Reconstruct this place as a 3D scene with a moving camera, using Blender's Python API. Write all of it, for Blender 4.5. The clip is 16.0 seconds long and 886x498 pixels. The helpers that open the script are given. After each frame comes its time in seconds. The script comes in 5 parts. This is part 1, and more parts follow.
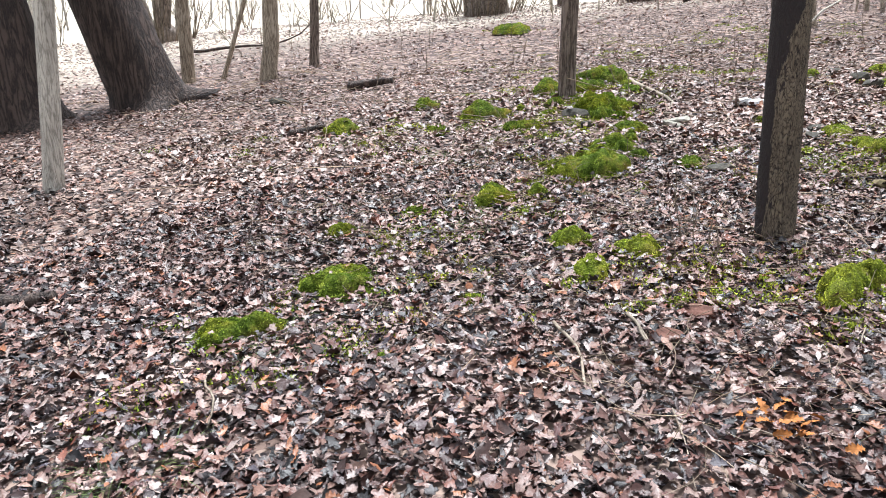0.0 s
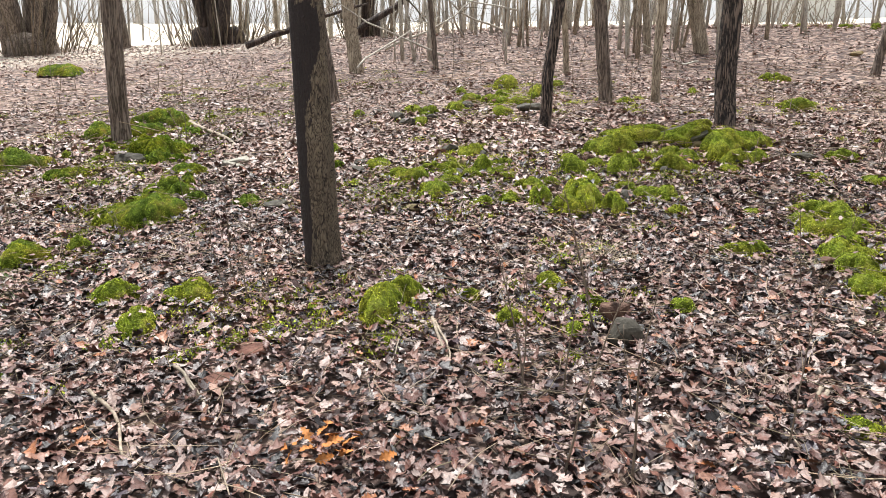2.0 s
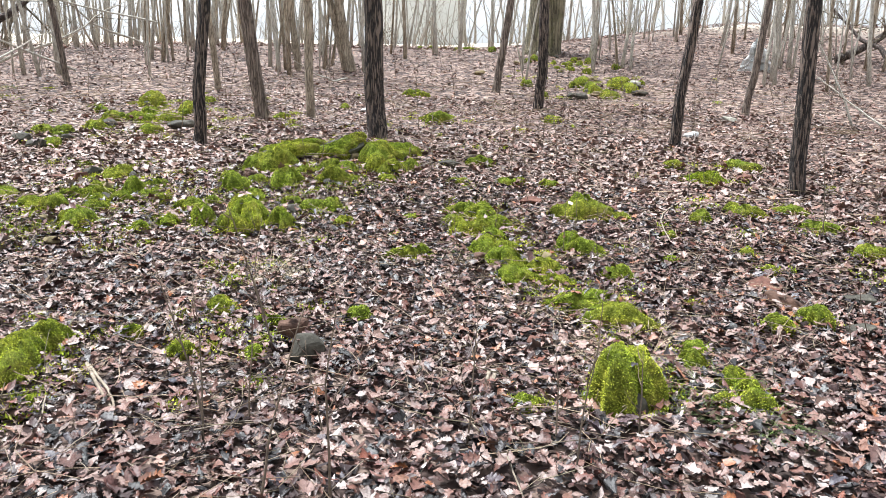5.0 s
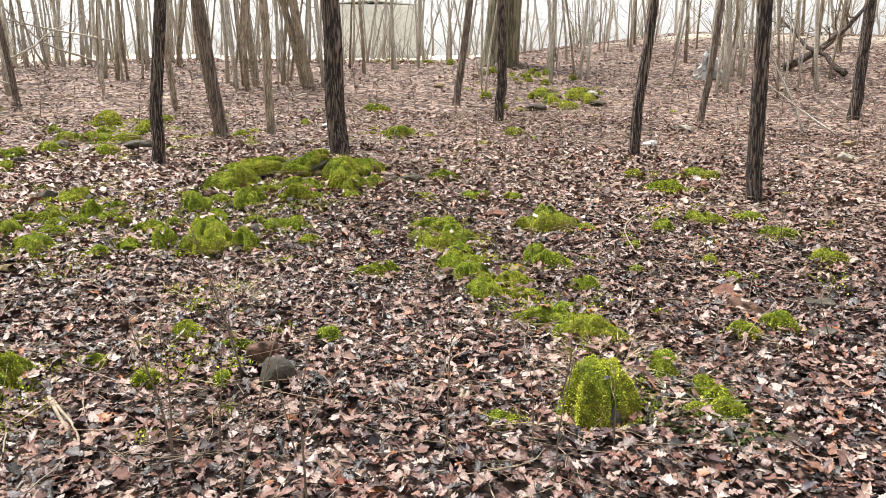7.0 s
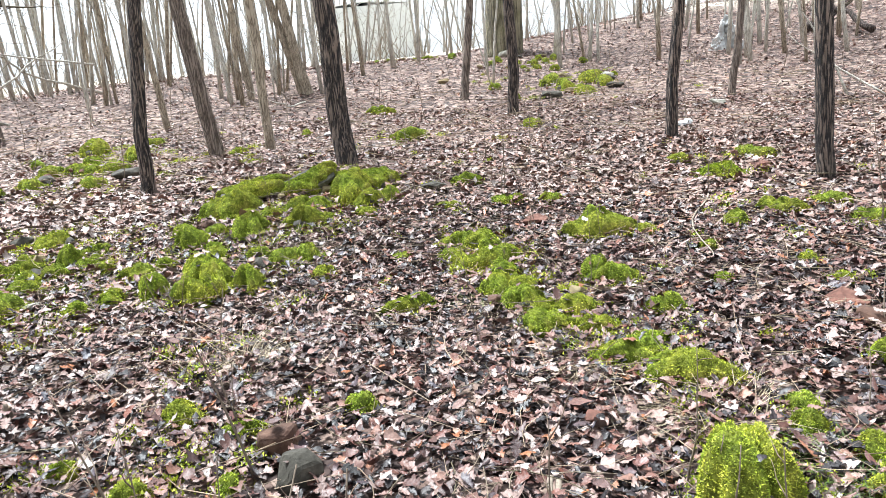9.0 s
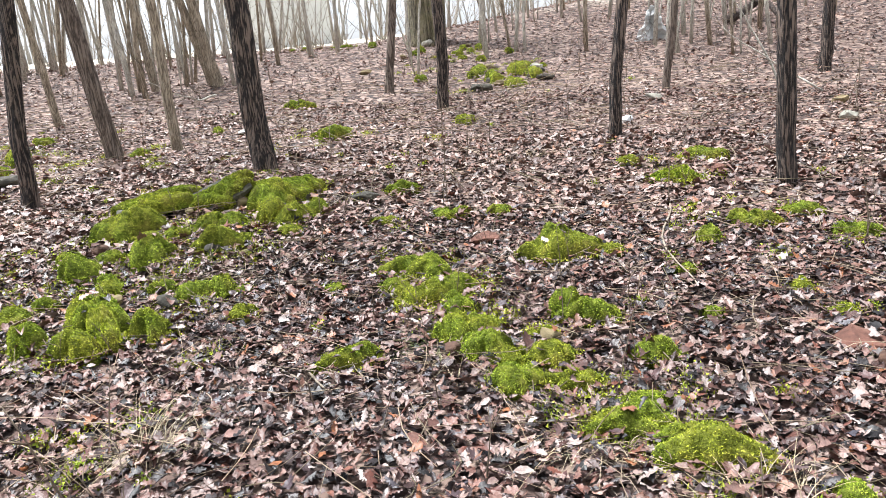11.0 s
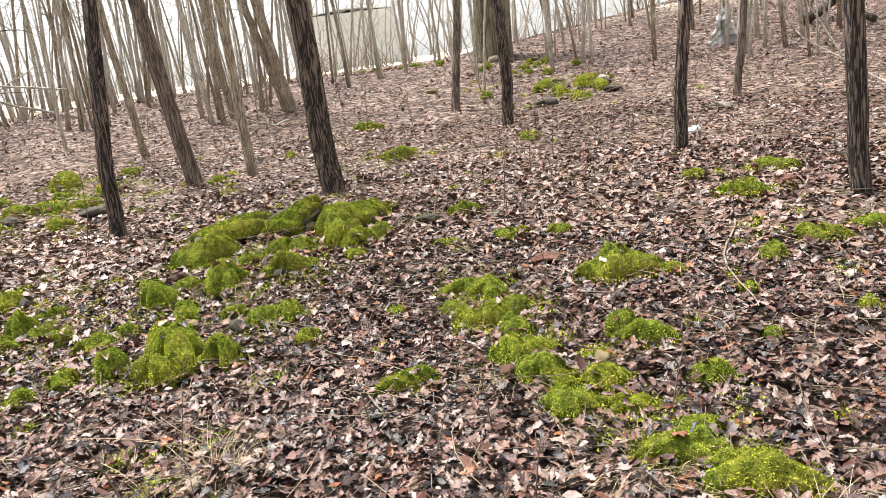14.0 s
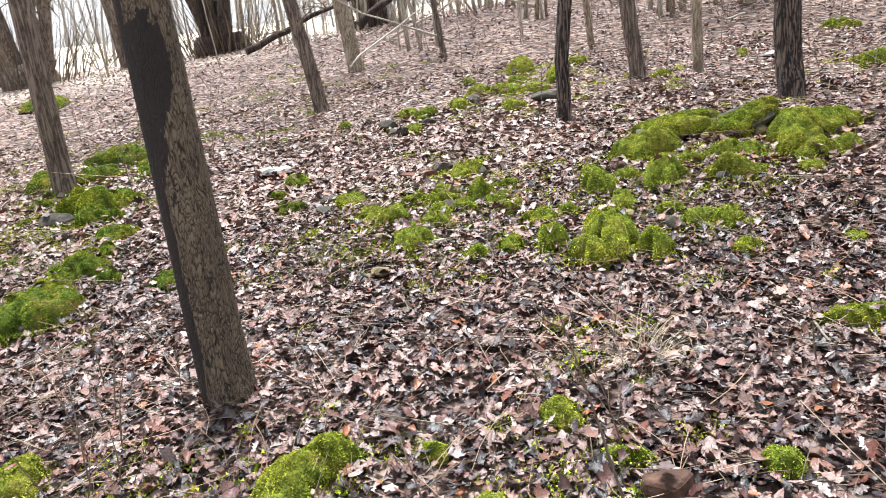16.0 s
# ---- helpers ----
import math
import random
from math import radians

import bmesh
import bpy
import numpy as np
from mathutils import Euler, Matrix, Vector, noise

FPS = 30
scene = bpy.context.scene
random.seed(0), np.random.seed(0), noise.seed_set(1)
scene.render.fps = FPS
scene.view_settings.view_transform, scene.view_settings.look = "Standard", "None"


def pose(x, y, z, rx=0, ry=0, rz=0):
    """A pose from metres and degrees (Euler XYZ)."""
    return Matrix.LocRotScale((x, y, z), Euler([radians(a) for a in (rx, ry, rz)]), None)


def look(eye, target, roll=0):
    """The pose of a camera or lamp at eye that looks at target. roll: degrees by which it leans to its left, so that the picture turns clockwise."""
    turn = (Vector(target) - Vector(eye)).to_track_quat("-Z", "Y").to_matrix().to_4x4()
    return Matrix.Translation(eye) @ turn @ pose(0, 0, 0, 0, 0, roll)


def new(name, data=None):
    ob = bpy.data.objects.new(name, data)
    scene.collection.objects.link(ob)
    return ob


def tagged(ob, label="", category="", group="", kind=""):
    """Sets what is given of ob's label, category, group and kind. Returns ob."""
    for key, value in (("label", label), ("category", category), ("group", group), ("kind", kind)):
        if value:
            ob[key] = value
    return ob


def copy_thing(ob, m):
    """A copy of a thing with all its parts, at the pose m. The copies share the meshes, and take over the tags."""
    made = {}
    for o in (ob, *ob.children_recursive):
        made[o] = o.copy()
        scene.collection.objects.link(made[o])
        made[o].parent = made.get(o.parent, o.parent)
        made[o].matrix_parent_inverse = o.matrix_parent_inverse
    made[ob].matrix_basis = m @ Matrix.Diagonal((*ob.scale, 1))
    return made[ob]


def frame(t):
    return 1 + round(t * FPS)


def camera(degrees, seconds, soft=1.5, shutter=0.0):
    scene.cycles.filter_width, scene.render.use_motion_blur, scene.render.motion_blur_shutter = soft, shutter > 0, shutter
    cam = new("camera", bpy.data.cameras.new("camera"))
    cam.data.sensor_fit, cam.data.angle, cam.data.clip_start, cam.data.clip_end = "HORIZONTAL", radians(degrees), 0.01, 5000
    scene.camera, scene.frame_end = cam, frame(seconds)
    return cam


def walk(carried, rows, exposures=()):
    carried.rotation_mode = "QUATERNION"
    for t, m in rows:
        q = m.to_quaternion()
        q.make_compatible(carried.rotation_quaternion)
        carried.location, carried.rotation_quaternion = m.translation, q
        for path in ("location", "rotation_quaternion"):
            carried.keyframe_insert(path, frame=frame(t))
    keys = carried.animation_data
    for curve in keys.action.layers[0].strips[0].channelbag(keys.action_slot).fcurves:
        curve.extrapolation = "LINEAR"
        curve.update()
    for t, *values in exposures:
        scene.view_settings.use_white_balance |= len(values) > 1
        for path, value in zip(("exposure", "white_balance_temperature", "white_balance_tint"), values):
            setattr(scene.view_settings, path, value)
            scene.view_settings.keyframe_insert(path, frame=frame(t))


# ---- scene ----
cam = camera(62.1, 16.0, 0.5, 0.06)
# seconds, place in metres, turn in degrees
PATH = [
    (0.0, -0.108, -0.089, 1.493, 72.55, 1.12, -1.51),
    (0.5, -0.062, -0.081, 1.477, 74.11, -0.21, -11.44),
    (1.0, 0.024, -0.062, 1.445, 74.02, -0.40, -23.84),
    (1.5, 0.122, -0.068, 1.446, 75.51, -1.19, -30.08),
    (2.0, 0.176, -0.058, 1.447, 75.72, -0.37, -32.40),
    (2.5, 0.154, -0.019, 1.464, 76.55, 0.76, -36.03),
    (3.0, 0.137, -0.004, 1.463, 76.78, 2.14, -37.10),
    (3.5, 0.149, 0.014, 1.459, 76.51, 2.52, -38.21),
    (4.0, 0.157, 0.006, 1.459, 76.10, 1.66, -41.69),
    (4.5, 0.218, -0.008, 1.449, 76.03, -0.19, -50.82),
    (4.7, 0.246, 0.010, 1.414, 76.64, -1.32, -56.10),
    (6.8, 0.244, 0.041, 1.450, 78.41, 0.24, -61.93),
    (7.0, 0.245, 0.050, 1.442, 78.21, 0.25, -61.42),
    (7.5, 0.324, 0.076, 1.433, 78.35, 0.36, -59.27),
    (8.0, 0.472, 0.090, 1.423, 78.11, 0.33, -58.72),
    (8.5, 0.608, 0.259, 1.398, 78.02, 1.44, -59.24),
    (8.7, 0.715, 0.394, 1.407, 78.14, 4.07, -60.06),
    (10.8, 1.391, 0.933, 1.527, 76.79, 5.87, -66.08),
    (11.0, 1.411, 0.965, 1.519, 76.44, 5.17, -67.96),
    (11.5, 1.449, 0.934, 1.549, 76.41, 4.08, -70.54),
    (12.0, 1.441, 0.892, 1.573, 76.63, 3.96, -70.53),
    (12.5, 1.422, 0.868, 1.575, 76.98, 4.29, -70.09),
    (13.0, 1.410, 0.855, 1.583, 77.47, 4.97, -68.92),
    (13.5, 1.404, 0.861, 1.577, 77.80, 6.09, -65.84),
    (14.0, 1.391, 0.846, 1.584, 77.97, 7.61, -62.49),
    (14.5, 1.375, 0.860, 1.581, 78.18, 8.37, -59.62),
    (15.0, 1.388, 0.884, 1.576, 78.44, 9.15, -54.77),
    (15.5, 1.349, 0.934, 1.574, 76.44, 7.94, -43.20),
    (16.0, 1.302, 0.981, 1.562, 74.20, 6.06, -30.02),
]
walk(cam, [(t, pose(x, y, z, rx, ry, rz)) for t, x, y, z, rx, ry, rz in PATH],
     [(0.0, 1.55, 5900, 10), (1.5, 1.5, 6200, 10), (3.5, 1.44, 6800, 10), (4.5, 1.7, 5900, 8), (7.0, 1.57, 6700, 10), (7.5, 1.62, 6400, 10),
      (8.0, 1.55, 6600, 10), (8.5, 1.95, 5850, 6), (11.0, 1.7, 6050, 10), (12.5, 1.65, 6100, 10), (13.5, 1.57, 6450, 10), (14.5, 1.57, 6900, 11), (15.5, 1.5, 7300, 12), (16.0, 1.7, 6150, 12)])

# ---- light: a bright overcast winter day ----
world = bpy.data.worlds.new("overcast")
scene.world = world
world.use_nodes = True
wn, wl = world.node_tree.nodes, world.node_tree.links
sky = wn.new("ShaderNodeTexSky")
sky.sky_type, sky.sun_disc = "NISHITA", False
sky.sun_elevation, sky.sun_rotation = radians(71), radians(14)
sky.air_density, sky.dust_density = 1.0, 3.0
pale = wn.new("ShaderNodeHueSaturation")
pale.inputs["Saturation"].default_value = 0.12
wl.new(sky.outputs[0], pale.inputs["Color"])
wl.new(pale.outputs[0], wn["Background"].inputs["Color"])
wn["Background"].inputs["Strength"].default_value = 0.09

sun_data = bpy.data.lights.new("sun", "SUN")
sun_data.energy, sun_data.angle, sun_data.color = 2.9, radians(16), (1.0, 0.97, 0.92)
sun = new("sun", sun_data)
# the sun stands high behind thin cloud, a little ahead of the path
sun.matrix_world = look((3, 4, 12), (2, 0, 0))

# ---- materials ----


def nodes_of(name):
    m = bpy.data.materials.new(name)
    m.use_nodes = True
    nt = m.node_tree
    return m, nt, nt.nodes["Principled BSDF"]


def node(nt, kind, **inputs):
    n = nt.nodes.new(kind)
    for key, value in inputs.items():
        n.inputs[key.replace("_", " ")].default_value = value
    return n


def ramp(nt, source, stops, constant=False):
    r = nt.nodes.new("ShaderNodeValToRGB")
    if constant:
        r.color_ramp.interpolation = "CONSTANT"
    while len(r.color_ramp.elements) < len(stops):
        r.color_ramp.elements.new(0.5)
    for e, (at, col) in zip(r.color_ramp.elements, stops):
        e.position, e.color = at, (*col, 1)
    nt.links.new(source, r.inputs[0])
    return r.outputs[0]


def mixed(nt, kind, fac, a, b):
    m = nt.nodes.new("ShaderNodeMix")
    m.data_type, m.blend_type = "RGBA", kind
    for socket, value in ((m.inputs[0], fac), (m.inputs[6], a), (m.inputs[7], b)):
        if isinstance(value, (int, float)):
            socket.default_value = value
        elif isinstance(value, tuple):
            socket.default_value = (*value, 1)
        else:
            nt.links.new(value, socket)
    return m.outputs[2]


def bumped(nt, bsdf, height, strength, distance):
    b = node(nt, "ShaderNodeBump", Strength=strength, Distance=distance)
    nt.links.new(height, b.inputs["Height"])
    nt.links.new(b.outputs[0], bsdf.inputs["Normal"])


def coords(nt, stretch=(1, 1, 1), space="Object"):
    c = nt.nodes.new("ShaderNodeTexCoord")
    m = nt.nodes.new("ShaderNodeMapping")
    m.inputs["Scale"].default_value = stretch
    nt.links.new(c.outputs[space], m.inputs[0])
    return m.outputs[0]


def noisy(nt, where, scale, detail=4, rough=0.6):
    n = node(nt, "ShaderNodeTexNoise", Scale=scale, Detail=detail, Roughness=rough)
    nt.links.new(where, n.inputs["Vector"])
    return n.outputs["Fac"]


LEAF_STOPS = [(0.0, (0.004, 0.003, 0.003)), (0.12, (0.017, 0.010, 0.012)), (0.24, (0.056, 0.027, 0.024)), (0.36, (0.128, 0.058, 0.045)), (0.46, (0.195, 0.101, 0.080)),
              (0.54, (0.278, 0.185, 0.163)), (0.61, (0.356, 0.286, 0.260)), (0.67, (0.195, 0.065, 0.037)), (0.75, (0.051, 0.051, 0.071)), (0.81, (0.217, 0.107, 0.070)),
              (0.88, (0.337, 0.265, 0.243)), (0.95, (0.430, 0.401, 0.389)), (0.985, (0.309, 0.123, 0.050))]


def leaf_material(name, per_object, dry=1.0, veined=True, bleached=0.0):
    """Dead leaves, each of its own colour, mottled, with a midrib and side veins along the leaf's own axes."""
    m, nt, b = nodes_of(name)
    if per_object:
        pick = nt.nodes.new("ShaderNodeObjectInfo").outputs["Random"]
    else:
        pick = nt.nodes.new("ShaderNodeNewGeometry").outputs["Random Per Island"]
    where = coords(nt)
    # dry only scales brightness; bleached mixes in tan, hazing the far leaves
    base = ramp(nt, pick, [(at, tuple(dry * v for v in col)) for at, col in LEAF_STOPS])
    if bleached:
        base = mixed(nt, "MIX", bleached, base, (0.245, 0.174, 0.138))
    if veined:
        uv = nt.nodes.new("ShaderNodeSeparateXYZ")
        nt.links.new(coords(nt, space="UV"), uv.inputs[0])
        off = nt.nodes.new("ShaderNodeMath")
        off.operation = "ABSOLUTE"
        nt.links.new(uv.outputs[0], off.inputs[0])
        rib = ramp(nt, off.outputs[0], [(0.008, (1, 1, 1)), (0.03, (0, 0, 0))])
        slant = nt.nodes.new("ShaderNodeMath")
        slant.operation = "MULTIPLY_ADD"
        slant.inputs[1].default_value = -0.9
        nt.links.new(off.outputs[0], slant.inputs[0])
        nt.links.new(uv.outputs[1], slant.inputs[2])
        comb = nt.nodes.new("ShaderNodeMath")
        comb.operation = "PINGPONG"
        comb.inputs[1].default_value = 0.075
        nt.links.new(slant.outputs[0], comb.inputs[0])
        side = ramp(nt, comb.outputs[0], [(0.004, (0.7, 0.7, 0.7)), (0.016, (0, 0, 0))])
        veins = mixed(nt, "LIGHTEN", 1.0, rib, side)
        base = mixed(nt, "MIX", mixed(nt, "MULTIPLY", 1.0, veins, (0.5, 0.5, 0.5)), base, mixed(nt, "MULTIPLY", 1.0, base, (0.50, 0.42, 0.40)))
        # the margin dries out and browns first
        edge = ramp(nt, off.outputs[0], [(0.10, (1, 1, 1)), (0.40, (0.70, 0.62, 0.58))])
        base = mixed(nt, "MULTIPLY", 0.7, base, edge)
    spots = ramp(nt, noisy(nt, where, 70, 5, 0.7), [(0.32, (0.45, 0.40, 0.38)), (0.58, (1.12, 1.1, 1.08))])
    patches = ramp(nt, noisy(nt, where, 1.1, 3), [(0.32, (0.66, 0.60, 0.58)), (0.6, (1.1, 1.08, 1.06))])
    col = mixed(nt, "MULTIPLY", 1.0, mixed(nt, "MULTIPLY", 0.8, base, spots), patches)
    nt.links.new(col, b.inputs["Base Color"])
    rough = nt.nodes.new("ShaderNodeMapRange")
    rough.inputs["To Min"].default_value, rough.inputs["To Max"].default_value = 0.26, 0.62
    nt.links.new(noisy(nt, where, 14, 3), rough.inputs[0])
    nt.links.new(rough.outputs[0], b.inputs["Roughness"])
    bumped(nt, b, noisy(nt, where, 120, 4), 0.55, 0.004)
    return m


# tone steps stand in for light: gap shade dark, near darker, far hazed pale
LEAF_UNDER = leaf_material("shade_dark_rotting_leaves", False, 0.30, False)
LEAF_TOP = leaf_material("near_darkened_leaves", False, 0.90)
LEAF_FAR = leaf_material("far_paled_leaves", False, 1.08, False, 0.32)
LEAF_ONE = leaf_material("dead_leaf", True, 0.95)


def earth_material():
    m, nt, b = nodes_of("leaf_mould")
    where = coords(nt)
    v = node(nt, "ShaderNodeTexVoronoi", Scale=13.0)
    nt.links.new(where, v.inputs["Vector"])
    sep = nt.nodes.new("ShaderNodeSeparateColor")
    nt.links.new(v.outputs["Color"], sep.inputs[0])
    leaves = ramp(nt, sep.outputs[0], [(0.0, (0.020, 0.012, 0.010)), (0.3, (0.070, 0.040, 0.032)), (0.6, (0.15, 0.098, 0.078)), (0.85, (0.31, 0.23, 0.185))])
    col = mixed(nt, "MULTIPLY", 1.0, leaves, ramp(nt, noisy(nt, where, 0.9, 4), [(0.3, (0.55, 0.5, 0.48)), (0.65, (1, 1, 1))]))
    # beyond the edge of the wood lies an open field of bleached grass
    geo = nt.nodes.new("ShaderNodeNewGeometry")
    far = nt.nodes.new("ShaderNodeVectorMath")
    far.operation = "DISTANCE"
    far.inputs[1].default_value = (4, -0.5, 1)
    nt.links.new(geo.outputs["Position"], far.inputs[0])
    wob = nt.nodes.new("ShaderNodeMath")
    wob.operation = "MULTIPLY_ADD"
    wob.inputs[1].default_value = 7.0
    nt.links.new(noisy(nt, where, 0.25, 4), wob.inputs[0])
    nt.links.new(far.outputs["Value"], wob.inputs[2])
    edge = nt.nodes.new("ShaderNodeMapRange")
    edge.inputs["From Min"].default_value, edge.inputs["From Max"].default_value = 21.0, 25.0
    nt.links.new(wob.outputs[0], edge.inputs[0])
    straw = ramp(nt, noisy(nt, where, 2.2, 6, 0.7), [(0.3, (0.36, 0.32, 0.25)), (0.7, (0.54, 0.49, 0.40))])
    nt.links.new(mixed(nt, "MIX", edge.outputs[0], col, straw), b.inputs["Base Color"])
    b.inputs["Roughness"].default_value = 0.85
    bumped(nt, b, v.outputs["Distance"], 0.6, 0.03)
    return m


def bark_material(name, dark, mid, light, grain=26.0, ridge=0.014, wet=None, moss=0.0, drawn=0.085, at=(0.46, 0.72, 0.98)):
    m, nt, b = nodes_of(name)
    where = coords(nt, (1, 1, drawn))
    v = node(nt, "ShaderNodeTexVoronoi", Scale=grain)
    v.feature = "DISTANCE_TO_EDGE"
    warp = nt.nodes.new("ShaderNodeVectorMath")
    warp.operation = "MULTIPLY_ADD"
    n3 = node(nt, "ShaderNodeTexNoise", Scale=9.0, Detail=4.0)
    nt.links.new(where, n3.inputs["Vector"])
    nt.links.new(n3.outputs["Color"], warp.inputs[0])
    warp.inputs[1].default_value = (0.30, 0.30, 0.12)
    nt.links.new(where, warp.inputs[2])
    nt.links.new(warp.outputs[0], v.inputs["Vector"])
    fine = noisy(nt, coords(nt, (1, 1, 0.35)), 60, 5, 0.7)
    mixv = nt.nodes.new("ShaderNodeMath")
    mixv.operation = "MULTIPLY_ADD"
    nt.links.new(v.outputs["Distance"], mixv.inputs[0])
    mixv.inputs[1].default_value = 2.2
    nt.links.new(fine, mixv.inputs[2])
    col = ramp(nt, mixv.outputs[0], list(zip(at, (dark, mid, light))))
    col = mixed(nt, "MULTIPLY", 0.8, col, ramp(nt, noisy(nt, coords(nt), 3.0, 4), [(0.3, (0.6, 0.58, 0.56)), (0.65, (1.1, 1.1, 1.08))]))
    if wet:
        # rain has run down one side of the stem and blackened it
        side = nt.nodes.new("ShaderNodeVectorMath")
        side.operation = "DOT_PRODUCT"
        g = nt.nodes.new("ShaderNodeNewGeometry")
        nt.links.new(g.outputs["Normal"], side.inputs[0])
        side.inputs[1].default_value = wet
        add = nt.nodes.new("ShaderNodeMath")
        add.operation = "MULTIPLY_ADD"
        nt.links.new(noisy(nt, coords(nt, (1, 1, 0.2)), 17, 6, 0.65), add.inputs[0])
        add.inputs[1].default_value = 1.7
        nt.links.new(side.outputs["Value"], add.inputs[2])
        sub = nt.nodes.new("ShaderNodeMath")
        sub.operation = "SUBTRACT"
        sub.inputs[1].default_value = 0.22
        nt.links.new(add.outputs[0], sub.inputs[0])
        # and soaked a patch under a scar at breast height
        axis = nt.nodes.new("ShaderNodeSeparateXYZ")
        nt.links.new(coords(nt), axis.inputs[0])
        part_up = nt.nodes.new("ShaderNodeMath")
        part_up.operation = "MULTIPLY"
        part_up.inputs[1].default_value = 0.7
        nt.links.new(axis.outputs[2], part_up.inputs[0])
        soak = ramp(nt, part_up.outputs[0], [(0.60, (0, 0, 0)), (0.74, (0.35, 0.35, 0.35)), (0.84, (0.95, 0.95, 0.95))])
        scar = nt.nodes.new("ShaderNodeMath")
        scar.operation = "LESS_THAN"
        scar.inputs[1].default_value = 1.60
        ragged = nt.nodes.new("ShaderNodeMath")
        ragged.operation = "MULTIPLY_ADD"
        ragged.inputs[1].default_value = 0.35
        nt.links.new(noisy(nt, coords(nt), 14, 4), ragged.inputs[0])
        nt.links.new(axis.outputs[2], ragged.inputs[2])
        nt.links.new(ragged.outputs[0], scar.inputs[0])
        drip = nt.nodes.new("ShaderNodeMath")
        drip.operation = "MULTIPLY_ADD"
        nt.links.new(soak, drip.inputs[0])
        nt.links.new(scar.outputs[0], drip.inputs[1])
        nt.links.new(sub.outputs[0], drip.inputs[2])
        sub = drip
        streak = ramp(nt, sub.outputs[0], [(0.985, (0, 0, 0)), (1.0, (1, 1, 1))])
        col = mixed(nt, "MIX", streak, col, (0.022, 0.015, 0.014))
    if moss:
        col = mixed(nt, "MIX", ramp(nt, noisy(nt, coords(nt), 5, 5), [(0.5, (0, 0, 0)), (0.7, (moss, moss, moss))]), col, (0.11, 0.12, 0.03))
    nt.links.new(col, b.inputs["Base Color"])
    b.inputs["Roughness"].default_value = 0.8
    bumped(nt, b, mixv.outputs[0], 0.9, ridge)
    return m


def simple_material(name, stops, scale, rough=0.8, bump=0.5, dist=0.004, stretch=(1, 1, 1), island=False, browned=0.0, shine=0.3, varied=None):
    m, nt, b = nodes_of(name)
    where = coords(nt, stretch)
    col = ramp(nt, noisy(nt, where, scale, 6, 0.65), stops)
    if island:
        pick = nt.nodes.new("ShaderNodeNewGeometry").outputs["Random Per Island"]
        col = mixed(nt, "MULTIPLY", 1.0, col, ramp(nt, pick, [(0, (0.5, 0.55, 0.45)), (0.6, (1.0, 1.0, 1.0)), (1, (1.25, 1.2, 1.1))]))
    if browned:
        # older, browner growth in places
        col = mixed(nt, "MIX", ramp(nt, noisy(nt, coords(nt), 7, 4), [(0.5, (0, 0, 0)), (0.66, (browned, browned, browned))]), col, (0.17, 0.13, 0.045))
    if varied:
        # other kinds grow beside it, from clump to clump
        place = nt.nodes.new("ShaderNodeNewGeometry").outputs["Position"]
        col = mixed(nt, "MIX", ramp(nt, noisy(nt, place, 3.2, 3), [(0.44, (0, 0, 0)), (0.56, (1, 1, 1))]), col, mixed(nt, "MULTIPLY", 1.0, col, varied))
    big = ramp(nt, noisy(nt, coords(nt), scale * 0.09, 3), [(0.35, (0.68, 0.7, 0.68)), (0.65, (1.1, 1.08, 1.05))])
    nt.links.new(mixed(nt, "MULTIPLY", 1.0, col, big), b.inputs["Base Color"])
    b.inputs["Roughness"].default_value = rough
    b.inputs["Specular IOR Level"].default_value = shine
    bumped(nt, b, noisy(nt, where, scale * 3, 4), bump, dist)
    return m


EARTH = earth_material()
BARK_STREAKED = bark_material("streaked_brown_bark", (0.018, 0.012, 0.009), (0.105, 0.078, 0.053), (0.205, 0.165, 0.115), 80, 0.008, wet=(-0.86, 0.42, 0), drawn=0.22, at=(0.50, 0.64, 0.92))
BARK_BLACK = bark_material("black_fissured_bark", (0.006, 0.005, 0.005), (0.036, 0.026, 0.023), (0.25, 0.19, 0.155), 30, 0.03, at=(0.50, 0.70, 0.95))
BARK_GREY = bark_material("grey_ridged_bark", (0.050, 0.038, 0.031), (0.16, 0.122, 0.098), (0.29, 0.235, 0.195), 24, 0.018)
BARK_TAN = bark_material("tan_bark", (0.13, 0.10, 0.070), (0.32, 0.265, 0.195), (0.47, 0.40, 0.31), 30, 0.008)
BARK_PALE = bark_material("pale_grey_bark", (0.27, 0.25, 0.21), (0.47, 0.44, 0.385), (0.62, 0.59, 0.52), 40, 0.004)
BARK_OAK = bark_material("oak_bark", (0.05, 0.042, 0.028), (0.20, 0.175, 0.11), (0.34, 0.30, 0.20), 9, 0.05, moss=0.5)
# colour lowered to include the shade on the old trunks
BARK_OLD = bark_material("shade_dark_old_bark", (0.016, 0.011, 0.009), (0.048, 0.032, 0.026), (0.10, 0.070, 0.057), 14, 0.03)
# cushions far darker than their shoots: shade between shoots is in the colour
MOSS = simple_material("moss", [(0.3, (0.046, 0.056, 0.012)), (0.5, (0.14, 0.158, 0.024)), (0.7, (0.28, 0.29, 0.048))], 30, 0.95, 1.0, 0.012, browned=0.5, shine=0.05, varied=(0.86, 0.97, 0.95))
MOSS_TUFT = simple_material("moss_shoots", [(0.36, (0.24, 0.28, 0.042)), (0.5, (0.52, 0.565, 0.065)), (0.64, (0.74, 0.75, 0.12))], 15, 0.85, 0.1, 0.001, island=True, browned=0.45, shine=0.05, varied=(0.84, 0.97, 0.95))
